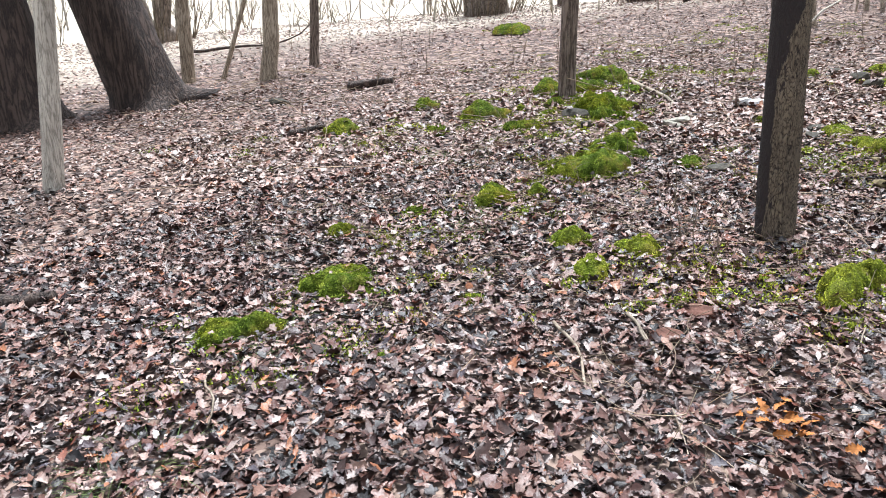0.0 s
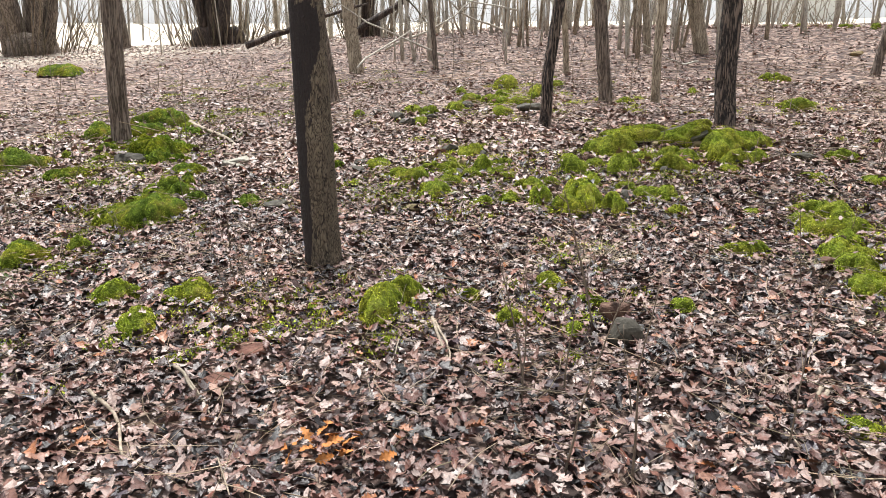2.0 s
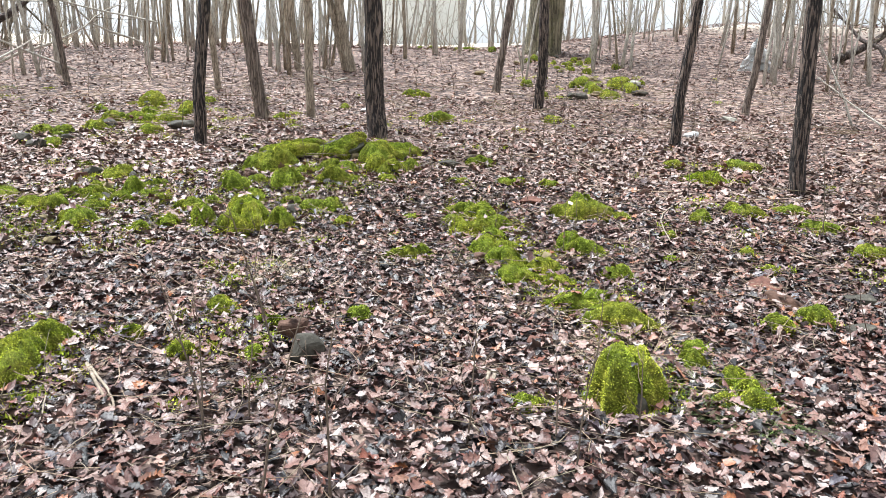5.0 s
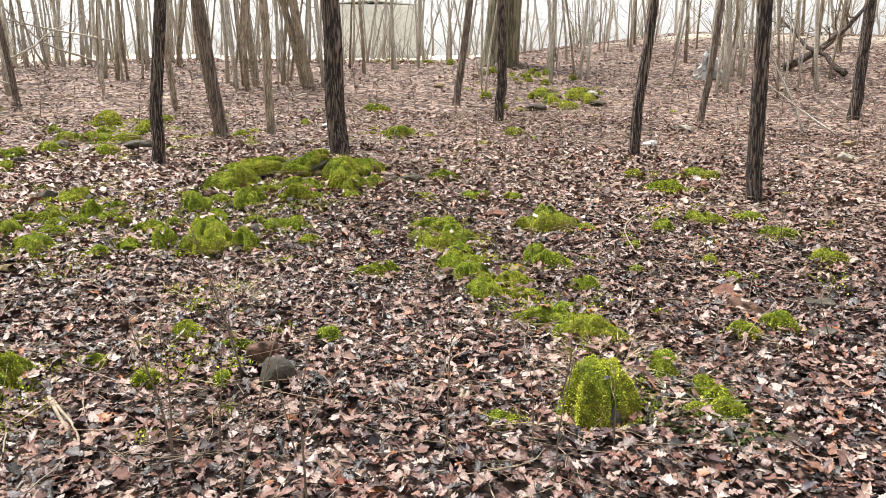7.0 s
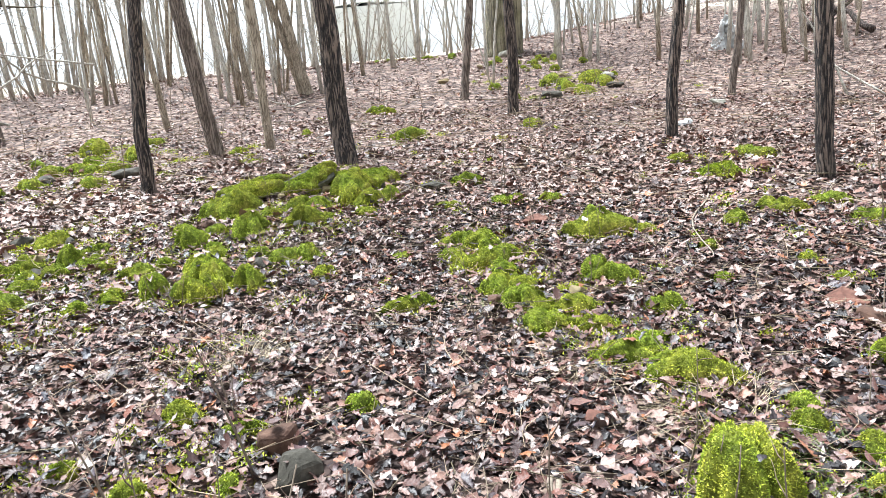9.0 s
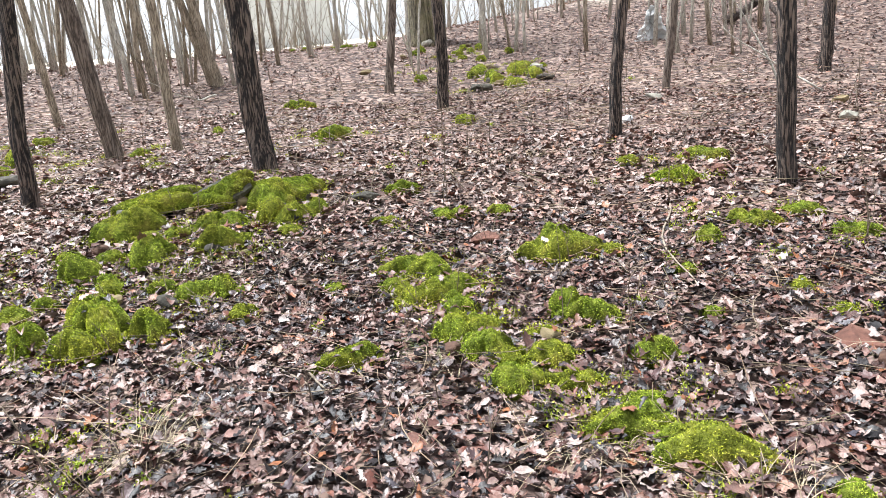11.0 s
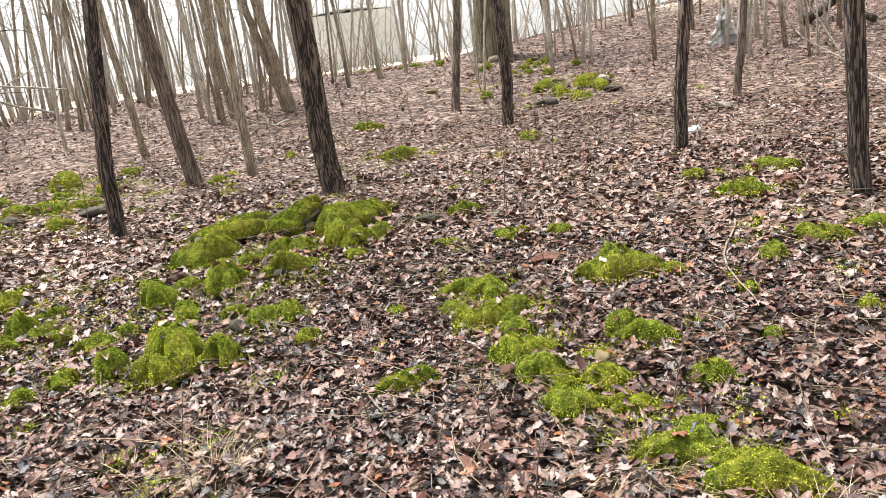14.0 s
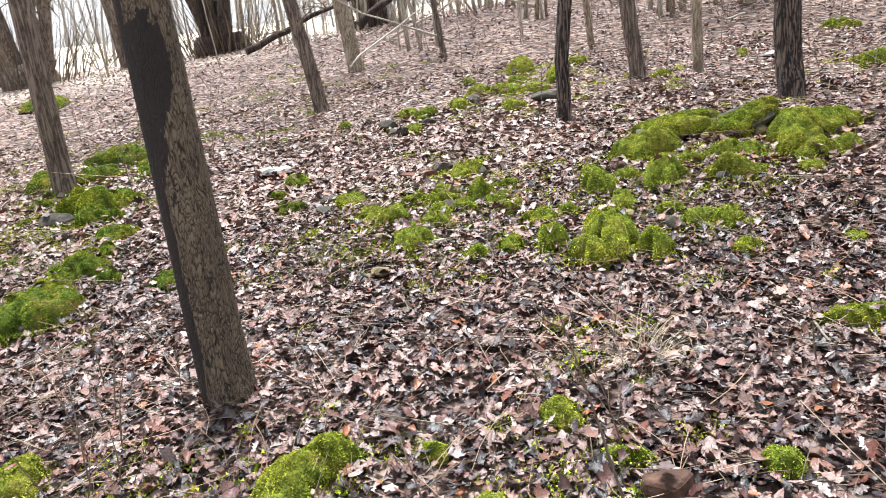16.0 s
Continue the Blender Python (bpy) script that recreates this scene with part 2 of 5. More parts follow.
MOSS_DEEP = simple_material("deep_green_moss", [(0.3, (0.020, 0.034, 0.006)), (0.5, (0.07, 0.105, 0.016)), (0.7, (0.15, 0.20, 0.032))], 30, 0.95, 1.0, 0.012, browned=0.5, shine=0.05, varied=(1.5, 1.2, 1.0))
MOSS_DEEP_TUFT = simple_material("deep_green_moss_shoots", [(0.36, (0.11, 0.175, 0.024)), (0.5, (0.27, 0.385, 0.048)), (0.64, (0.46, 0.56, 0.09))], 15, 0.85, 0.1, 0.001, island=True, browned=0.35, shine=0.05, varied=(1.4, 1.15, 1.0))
GRASS = simple_material("green_grass", [(0.35, (0.05, 0.09, 0.02)), (0.65, (0.14, 0.2, 0.05))], 9, 0.6, 0.1, 0.001, island=True)
STRAW = simple_material("dry_grass", [(0.35, (0.30, 0.23, 0.15)), (0.65, (0.52, 0.43, 0.31))], 9, 0.7, 0.1, 0.001, island=True)
RED_STONE = simple_material("red_sandstone", [(0.3, (0.07, 0.032, 0.024)), (0.55, (0.15, 0.068, 0.050)), (0.75, (0.22, 0.12, 0.09))], 16, 0.85, 0.7, 0.008)
GREY_STONE = simple_material("grey_stone", [(0.3, (0.030, 0.027, 0.022)), (0.55, (0.070, 0.064, 0.052)), (0.75, (0.15, 0.138, 0.112))], 18, 0.85, 0.7, 0.008)
BROWN_STONE = simple_material("brown_stone", [(0.3, (0.045, 0.024, 0.018)), (0.55, (0.11, 0.060, 0.042)), (0.75, (0.19, 0.115, 0.08))], 18, 0.85, 0.7, 0.008)
PALE_STONE = simple_material("pale_stone", [(0.3, (0.17, 0.16, 0.13)), (0.7, (0.42, 0.40, 0.35))], 14, 0.85, 0.5, 0.006)
OCHRE_STONE = simple_material("ochre_stone", [(0.3, (0.12, 0.10, 0.05)), (0.7, (0.30, 0.23, 0.13))], 14, 0.85, 0.5, 0.006)
TWIG = simple_material("twig", [(0.3, (0.10, 0.075, 0.058)), (0.7, (0.28, 0.22, 0.17))], 20, 0.8, 0.5, 0.002, island=True)
STICK = simple_material("weathered_stick", [(0.3, (0.15, 0.115, 0.085)), (0.7, (0.40, 0.34, 0.275))], 24, 0.8, 0.5, 0.002, (1, 1, 0.3))
PLASTIC = simple_material("white_plastic", [(0.3, (0.6, 0.62, 0.64)), (0.7, (0.8, 0.81, 0.82))], 6, 0.4, 0.4, 0.01)
# twig colour lightened so that it holds the haze of distance
HAZE = simple_material("hazed_twigs", [(0.3, (0.30, 0.28, 0.26)), (0.7, (0.45, 0.42, 0.40))], 0.6, 0.9, 0.2, 0.02)
WHITE_WALL = simple_material("white_render", [(0.3, (0.72, 0.72, 0.72)), (0.7, (0.8, 0.8, 0.8))], 1, 0.7, 0.2, 0.005)
BLUE_PAINT = simple_material("blue_paint", [(0.3, (0.10, 0.22, 0.5)), (0.7, (0.16, 0.32, 0.62))], 2, 0.5, 0.2, 0.003)

# ---- shapes ----
SLOPE_X, SLOPE_Y = 0.0725, 0.0597


def lie(x, y):
    """Height of the ground: a slope that rises to the east and steepens towards the edge of the wood."""
    d = np.hypot(x - 1, y - 1)
    f = np.clip((x - 1) / np.maximum(d, 0.01) * 1.6, 0.3, 1)
    # the crest lies nearer to the north than to the east
    way = np.degrees(np.arctan2(y - 1, x - 1))
    crest = 17 + 5.5 * np.clip((27 - way) / 18, 0, 1) * np.clip((way + 120) / 40, 0, 1)
    k = np.clip(np.minimum(d, crest) - 8, 0, None)
    s = np.minimum(1, crest / np.maximum(d, 0.01))
    return (SLOPE_X * (1 + (x - 1) * s) + SLOPE_Y * (1 + (y - 1) * s) + 0.006 * k * k * f + 0.055 * np.clip(d - crest, 0, 60)
            - 0.03 - 0.06 * np.exp(-((x - 3.4) ** 2 + (y - 2.4) ** 2) / 2.2) + 0.06 * np.exp(-((x - 5.5) ** 2 + (y - 4.6) ** 2) / 1.3)
            + 0.018 * np.sin(1.9 * x + 0.7 * y) * np.sin(1.3 * y - 0.5 * x) + 0.010 * np.sin(5.1 * x - 1.0) * np.sin(4.3 * y + 0.4))


def ground(x, y):
    return float(lie(np.float64(x), np.float64(y)))


def mesh_of(name, verts, faces, material, smooth=True):
    me = bpy.data.meshes.new(name)
    me.from_pydata([tuple(v) for v in verts], [], faces)
    me.materials.append(material)
    if smooth:
        me.polygons.foreach_set("use_smooth", [True] * len(me.polygons))
    me.update()
    return me


def part(name, me, parent, label=""):
    ob = new(name, me)
    ob.parent = parent
    return tagged(ob, label)


def big_mesh(name, verts, tris, material, uv=None):
    """One mesh from arrays of corners and triangles; uv: two more numbers for each corner."""
    me = bpy.data.meshes.new(name)
    verts, tris = np.ascontiguousarray(verts, np.float32), np.ascontiguousarray(tris, np.int32)
    me.vertices.add(len(verts))
    me.vertices.foreach_set("co", verts.ravel())
    me.loops.add(tris.size)
    me.loops.foreach_set("vertex_index", tris.ravel())
    me.polygons.add(len(tris))
    me.polygons.foreach_set("loop_start", np.arange(0, tris.size, 3, dtype=np.int32))
    me.materials.append(material)
    me.polygons.foreach_set("use_smooth", [True] * len(tris))
    me.update(calc_edges=True)
    if uv is not None:
        me.uv_layers.new(name="leaf").data.foreach_set("uv", np.ascontiguousarray(uv[tris.ravel()], np.float32).ravel())
    return me


def tube(path, radii, sides, rough=0.0, seed=0, flare=0.0):
    """Corners and faces of a tapered, uneven limb along a path."""
    rng = np.random.default_rng(seed)
    lobes = rng.uniform(0, 6.28, 4)
    verts, faces = [], []
    for i, (p, r) in enumerate(zip(path, radii)):
        ahead = Vector(path[min(i + 1, len(path) - 1)]) - Vector(path[max(i - 1, 0)])
        q = Vector((0, 0, 1)).rotation_difference(ahead)
        for k in range(sides):
            a = 2 * math.pi * k / sides
            w = 1 + rough * (0.5 * math.sin(3 * a + lobes[0] + i * 0.35) + 0.5 * math.sin(5 * a + lobes[1] - i * 0.2) + rng.normal(0, 0.35))
            if flare and i < 4:
                w += flare * (0.75 ** i if i else 1.0) * (0.6 + 0.5 * math.sin(4 * a + lobes[2])) * (1, 0.55, 0.22, 0.08)[i]
            verts.append(Vector(p) + q @ Vector((r * w * math.cos(a), r * w * math.sin(a), 0)))
    n = len(path)
    for i in range(n - 1):
        for k in range(sides):
            a, b = i * sides + k, i * sides + (k + 1) % sides
            faces.append((a, b, b + sides, a + sides))
    faces.append(tuple(range(sides - 1, -1, -1)))
    faces.append(tuple(range((n - 1) * sides, n * sides)))
    return verts, faces


def joined(pieces):
    verts, faces = [], []
    for v, f in pieces:
        k = len(verts)
        verts += v
        faces += [tuple(i + k for i in face) for face in f]
    return verts, faces


def limb_path(start, way, length, steps, wander, rng, lift=0.0):
    path, p, d = [Vector(start)], Vector(start), Vector(way).normalized()
    for _ in range(steps):
        d = (d + Vector(rng.normal(0, wander, 3)) + Vector((0, 0, lift))).normalized()
        p = p + d * (length / steps)
        path.append(p.copy())
    return path


def sprays(path, r, rng, count, length, depth=1):
    """Thin bare branches off a limb."""
    out = []
    for _ in range(count):
        i = int(rng.integers(len(path) // 3, len(path)))
        way = Vector(rng.normal(0, 1, 3)) + Vector((0, 0, 0.7))
        n = length * rng.uniform(0.5, 1.2)
        twig = limb_path(path[i], way, n, 4, 0.24, rng, 0.05)
        out.append(tube(twig, [r * (1 - 0.19 * k) for k in range(5)], 3))
        if depth:
            out += sprays(twig, r * 0.5, rng, 4, length * 0.5, depth - 1)
    return out


def tree(x, y, girth, lean, material, label, height=8.0, seed=1, sides=18, crook=0.05, rough=0.06, flare=0.35, fork=2.6, limbs=4, name="tree", category="tree", sink=0.12, crown=True):
    """A bare winter tree: trunk, some limbs and their twigs. lean: metres to the east and north for each metre up."""
    rng = np.random.default_rng(seed)
    thing = tagged(new(name), label, category)
    thing.location = (x, y, ground(x, y))
    n = 16
    hs = np.concatenate([[-sink, 0.0, 0.12, 0.3], np.linspace(0.55, height, n - 4)])
    path, off = [], np.zeros(2)
    for i, h in enumerate(hs):
        ease = min(1.0, h / 3.0) if h > 0 else 0
        off = off + rng.normal(0, crook, 2) * girth * (1 if h > 0.2 else 0)
        path.append(Vector((lean[0] * h + off[0], lean[1] * h + off[1], h)))
    radii = [girth / 2 * (1.0 - 0.30 * min(h, 2.5) / 2.5 * 0.5) * (1 - 0.75 * max(h - 2.5, 0) / height) for h in hs]
    part("trunk", mesh_of("trunk", *tube(path, radii, sides, rough, seed, flare), material), thing)
    for k in range(limbs):
        i = int(np.searchsorted(hs, fork + (height - fork) * 0.8 * (k + 0.3) / limbs))
        i = min(i, n - 2)
        a = rng.uniform(0, 6.28)
        up = limb_path(path[i], (math.cos(a), math.sin(a), 0.9), height * 0.32, 8, 0.12, rng, 0.05)
        r = radii[i] * 0.45
        limb = part("limb", mesh_of("limb", *tube(up, [r * (1 - 0.1 * j) for j in range(9)], 7, 0.05, seed + k), material), thing)
        if crown:
            tagged(part("twig_spray", mesh_of("twig_spray", *joined(sprays(up, r * 0.3, rng, 5, height * 0.13)), TWIG), limb), kind="stuff")
    return thing


def lump(w, d, h, rings, sides, rng, rough=0.12, boxy=2.6, base=0.04, top=0.0):
    """A rounded uneven block with its base under the ground."""
    verts, faces = [], []
    ph = rng.uniform(0, 6.28, 6)
    for i in range(rings + 1):
        t = i / rings
        z = -base if i == 0 else h * math.sin(t * math.pi / 2) ** 0.9
        shrink = 1.0 if i == 0 else max(0.02, (1 - t ** boxy)) ** (1 / 2.0)
        for k in range(sides):
            a = 2 * math.pi * k / sides
            c, s = math.cos(a), math.sin(a)
            r = (abs(c) ** 2.6 + abs(s) ** 2.6) ** (-1 / 2.6)
            r *= 1 + rough * (math.sin(2 * a + ph[0]) + 0.8 * math.sin(3 * a + ph[1]) + 0.5 * math.sin(5 * a + ph[2] + 2 * t)) * 0.6 + rng.normal(0, rough * 0.22)
            zz = z * (1 + rough * 0.9 * math.sin(a + ph[3] + 1.5 * t) + (rng.normal(0, rough * 0.3) if i else 0)) + top * c * t * h
            verts.append(Vector((w / 2 * shrink * r * c, d / 2 * shrink * r * s, zz)))
    for i in range(rings):
        for k in range(sides):
            a, b = i * sides + k, i * sides + (k + 1) % sides
            faces.append((a, b, b + sides, a + sides))
    faces.append(tuple(range(rings * sides, (rings + 1) * sides)))
    return verts, faces


def cushion(w, d, h, rng, fine, cleft=0.86):
    """A moss mat: ragged outline, swollen into clumps with clefts between them, thin at its rim."""
    rings, sides = ((17, 56) if w > 0.2 else (12, 40)) if fine else (7, 22)
    ph, off = rng.uniform(0, 6.28, 5), Vector(rng.uniform(0, 50, 3))
    cell = 1 / min(0.13, 0.06 + 0.22 * min(w, d))
    verts, faces = [], []
    for i in range(rings):
        t = 1 - i / (rings - 0.6)
        for k in range(sides):
            a = 2 * math.pi * k / sides
            r = 1 + 0.12 * math.sin(2 * a + ph[0]) + 0.13 * math.sin(3 * a + ph[1]) + 0.10 * math.sin(5 * a + ph[2]) + 0.08 * math.sin(9 * a + ph[3])
            r += 0.30 * noise.noise(Vector((2.2 * math.cos(a), 2.2 * math.sin(a), 0)) + off)
            x, y = w / 2 * t * r * math.cos(a), d / 2 * t * r * math.sin(a)
            at = Vector((x, y, 0)) + off
            near = noise.voronoi(at * cell)[0][0]
            dome = math.sqrt(max(0.0, 1 - (near / 0.95) ** 2))
            tuft = noise.voronoi(at * 27)[0][0]
            swell = (1 - t ** 2.4) ** 0.62
            z = h * swell * (1.2 - cleft * 1.25 + cleft * 1.25 * dome) * (1 + 0.45 * noise.noise(at * 5)) - 0.024 * swell * (tuft - 0.4) + 0.006 * swell * noise.noise(at * 60) + 0.020 - 0.06 * max(0, t - 0.93) / 0.07
            verts.append(Vector((x, y, z)))
    for i in range(rings - 1):
        for k in range(sides):
            p, q = i * sides + k, i * sides + (k + 1) % sides
            faces.append((p, q, q + sides, p + sides))
    faces.append(tuple(range((rings - 1) * sides, rings * sides)))
    return verts, faces


BLOCKS = []      # footprints of stones: the leaves lie round and on them


def shoots(verts, faces, rng, density, length, material, name, skirt=0.0):
    """Short moss shoots that stand out of a moss cushion; skirt: metres over which strays spread round its rim."""
    v = np.array([tuple(p) for p in verts])
    quads = np.array([f for f in faces if len(f) == 4])
    a, b, c, d = (v[quads[:, k]] for k in range(4))
    nrm = np.cross(c - a, d - b)
    area = np.linalg.norm(nrm, axis=1) / 2 + 1e-9
    nrm = nrm / (2 * area[:, None])
    count = int(area.sum() * density)
    pick = rng.choice(len(quads), count, p=area / area.sum())
    s, t = rng.random((2, count, 1))
    p = (a[pick] * (1 - s) + b[pick] * s) * (1 - t) + (d[pick] * (1 - s) + c[pick] * s) * t
    n = nrm[pick]
    if skirt:
        stray = int(count * 0.09)
        e = p[:stray, :2]
        size = np.linalg.norm(e, axis=1) + 1e-6
        rim = np.abs(v[:, :2]).max()
        e = e / size[:, None] * (np.maximum(size, 0.75 * rim) + np.abs(rng.normal(0, skirt, stray)))[:, None]
        p[:stray] = np.column_stack([e, rng.uniform(0.02, 0.045, stray)])
        n[:stray] = (0, 0, 1)
    n = n + rng.normal(0, 0.55, (count, 3)) + np.array([0, 0, 0.15])
    n /= np.linalg.norm(n, axis=1)[:, None]
    side = np.cross(n, rng.normal(0, 1, (count, 3)))
    side /= np.linalg.norm(side, axis=1)[:, None] + 1e-9
    ln = length * rng.uniform(0.5, 1.4, (count, 1))
    wide = ln * 0.42
    corners = np.stack([p - side * wide - n * 0.003, p + side * wide - n * 0.003, p + n * ln + side * wide * 0.3], 1).reshape(-1, 3)
    return big_mesh(name, corners, np.arange(3 * count).reshape(-1, 3), material)


def mossy_stone(x, y, w, d, h, turn, label="", cleft=0.86):
    """A stone of the tumbled wall under a cushion of moss."""
    seed = int(abs(x) * 1000 + abs(y) * 77)
    rng = np.random.default_rng(seed)
    far = math.hypot(x - 1, y - 1)
    # along the western line and on the open floor another, greener moss grows
    green = x < 2.9 and y > 4.4 or x < 0.5
    hue = "deep green" if green else "bright green"
    if not label:
        size = "large" if w > 0.4 else "small" if w < 0.18 else "low"
        label = f"{size} rubble stone under {hue} moss in leaf litter"
    thing = tagged(new("mossy_stone"), label, "stone", "mossy rubble stones")
    thing.matrix_world = pose(x, y, ground(x, y), 0, 0, turn)
    part("stone", mesh_of("stone", *lump(w * 0.78, d * 0.78, h * 0.45, 5, 14, rng, 0.06), GREY_STONE), thing, "damp grey stone")
    cap = cushion(w, d, h, rng, far < 6.5, cleft)
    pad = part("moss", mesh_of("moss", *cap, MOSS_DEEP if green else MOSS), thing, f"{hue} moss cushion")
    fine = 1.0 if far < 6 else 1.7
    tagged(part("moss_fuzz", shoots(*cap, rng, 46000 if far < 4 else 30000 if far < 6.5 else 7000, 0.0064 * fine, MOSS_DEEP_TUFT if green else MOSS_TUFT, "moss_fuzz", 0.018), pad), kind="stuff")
    BLOCKS.append((x, y, w * 0.95, d * 0.95, h, radians(turn)))
    return thing


def broken_stone(x, y, w, d, h, turn, material):
    """A bare angular piece of stone, half sunk in the leaves."""
    seed = int(abs(x) * 900 + abs(y) * 61)
    rng = np.random.default_rng(seed)
    bm = bmesh.new()
    for _ in range(26):
        p = Vector(rng.normal(0, 1, 3)).normalized()
        boxy = (abs(p.x) ** 3.2 + abs(p.y) ** 3.2 + abs(p.z) ** 3.2) ** (-1 / 3.2) * rng.uniform(0.86, 1.06)
        bm.verts.new((p.x * boxy * w / 2, p.y * boxy * d / 2, (p.z * boxy / 2 + 0.22) * h))
    bmesh.ops.convex_hull(bm, input=bm.verts[:])
    bmesh.ops.delete(bm, geom=[v for v in bm.verts if not v.link_faces], context="VERTS")
    bmesh.ops.dissolve_limit(bm, angle_limit=0.22, verts=bm.verts[:], edges=bm.edges[:])
    bmesh.ops.bevel(bm, geom=bm.edges[:], offset=0.05 * min(w, h), segments=1, affect="EDGES")
    me = bpy.data.meshes.new("broken_stone")
    bm.to_mesh(me)
    bm.free()
    me.materials.append(material)
    kind = {"red_sandstone": "broken red sandstone piece", "grey_stone": "dark grey flat stone", "brown_stone": "rusty brown stone", "pale_stone": "pale bleached stone", "ochre_stone": "ochre yellow rubble stone"}[material.name]
    ob = tagged(new("broken_stone", me), f"{kind} half sunk in dead leaves", "stone", kind + "s")
    ob.matrix_world = pose(x, y, ground(x, y) + 0.02, rng.normal(0, 7), rng.normal(0, 7), turn + rng.normal(0, 12))
    BLOCKS.append((x, y, w, d, h * 0.7, radians(turn)))
    return ob


def stick(x0, y0, x1, y1, r, label=""):
    rng = np.random.default_rng(int(abs(x0) * 700 + abs(y1) * 91))
    n = 9
    path = []
    length = math.hypot(x1 - x0, y1 - y0)
    wob, k1, k2 = rng.normal(0, 0.05, (2, 2)) * length, rng.uniform(0.8, 1.4), rng.uniform(1.6, 2.6)
    for i in range(n):
        t = i / (n - 1)
        x, y = (a + (e - a) * t + (wob[0][q] * math.sin(math.pi * k1 * t) + 0.5 * wob[1][q] * math.sin(math.pi * k2 * t)) * math.sin(math.pi * t) for q, a, e in ((0, x0, x1), (1, y0, y1)))
        path.append(Vector((x, y, ground(x, y) + 0.03 + r * 0.5 + 0.02 * math.sin(3 * t + x0))))
    thick = r > 0.025
    name = "fallen_log" if r > 0.045 else "stick"
    label = label or ("mossy fallen log on the leaf litter" if r > 0.045 else "pale weathered stick lying on dead leaves" if r > 0.007 else "thin bleached twig lying on dead leaves")
    ob = tagged(new(name, mesh_of(name, *tube(path, [0.72 * r * (1.15 - 0.6 * i / n) for i in range(n)], 10 if thick else 6, 0.12 if thick else 0.06, int(x0 * 50) % 91),
                BARK_OLD if r > 0.045 else STICK)), label, "log" if r > 0.045 else "stick", "fallen wood")
    return ob

# ---- ground: one sheet from underfoot to the horizon ----


def ground_sheet():
    # rings round the walk, close together near it and wide apart far out
    radii = np.concatenate([np.arange(0.15, 12, 0.15), np.geomspace(12, 900, 60)])
    sides = 128
    a = np.arange(sides) * 2 * math.pi / sides
    x = 1 + np.outer(radii, np.cos(a))
    y = 1 + np.outer(radii, np.sin(a))
    verts = np.stack([x, y, lie(x, y)], -1).reshape(-1, 3)
    n = len(radii)
    i, k = np.meshgrid(np.arange(n - 1), np.arange(sides), indexing="ij")
    p, q = (i * sides + k).ravel(), (i * sides + (k + 1) % sides).ravel()
    tris = np.concatenate([np.stack([p, q + sides, q], 1), np.stack([p, p + sides, q + sides], 1)])
    centre = len(verts)
    verts = np.concatenate([verts, [[1, 1, ground(1, 1)]]])
    k = np.arange(sides)
    tris = np.concatenate([tris, np.stack([np.full(sides, centre), k, (k + 1) % sides], 1)])
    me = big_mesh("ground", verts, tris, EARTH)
    me.flip_normals()
    me.polygons.foreach_set("use_smooth", [True] * len(me.polygons))
    return tagged(new("ground", me), "woodland floor of dark leaf mould running out to a pale field", "ground", kind="structure")


sheet = ground_sheet()

# ---- trees ----
tree(1.77, 3.70, 0.204, (-0.006, 0.061), BARK_STREAKED, "young tree with brown bark and a black wet streak", 9, 1, 26, 0.03, 0.035, 0.16)
tree(1.52, 8.48, 0.201, (0.001, -0.037), BARK_GREY, "slim grey-brown tree standing in leaf litter", 9, 2)
tree(5.50, 6.24, 0.125, (0.075, -0.080), BARK_BLACK, "thin crooked tree with black fissured bark", 8, 3, crook=0.09, rough=0.1)
tree(7.28, 7.12, 0.175, (-0.084, 0.051), BARK_GREY, "leaning tree with grey ridged bark", 9, 4, 20, 0.05, 0.07)
tree(7.81, 6.77, 0.115, (-0.003, 0.007), BARK_TAN, "slim straight tree with tan bark", 9, 5, crook=0.08)
tree(6.90, 4.98, 0.214, (-0.015, 0.021), BARK_BLACK, "tree with black fissured bark behind mossy rubble", 9, 6, 20, 0.12, 0.09, 0.3)
tree(7.11, 0.72, 0.135, (-0.033, 0.017), BARK_BLACK, "slim tree with dark fissured bark and mossy foot", 8, 7, 18, 0.06, 0.08)
tree(8.64, 2.17, 0.118, (-0.031, -0.118), BARK_BLACK, "thin leaning tree with dark peeling bark", 8, 8, crook=0.12, rough=0.09)
tree(10.43, 4.66, 0.150, (0.001, -0.065), BARK_BLACK, "thin dark tree on the leafy slope", 8, 9, crook=0.15, rough=0.09)
tree(11.69, 6.03, 0.130, (0.046, -0.124), BARK_GREY, "thin brown tree bent at its foot", 8, 10, crook=0.15)
tree(11.91, 2.02, 0.105, (-0.029, -0.095), BARK_GREY, "thin grey tree on the leafy slope", 8, 11, crook=0.12)
tree(13.28, 0.01, 0.167, (-0.013, -0.045), BARK_BLACK, "slim dark tree beside a hanging vine", 8, 12, crook=0.1)
tree(12.37, -0.69, 0.174, (-0.008, -0.056), BARK_BLACK, "slim tree with black bark on the slope", 8, 13, crook=0.1)
tree(16.94, 7.58, 0.860, (0.006, -0.061), BARK_OAK, "thick old oak with deeply ridged greenish bark", 15, 14, 44, 0.01, 0.03, 0.25, 5.5, 6, "oak_tree")
tree(12.12, 9.52, 0.190, (-0.093, 0.115), BARK_TAN, "leaning yellow-brown tree in a close pair", 10, 15)
tree(12.13, 9.66, 0.145, (-0.148, 0.176), BARK_TAN, "thinner leaning yellow-brown tree of a close pair", 9, 16)
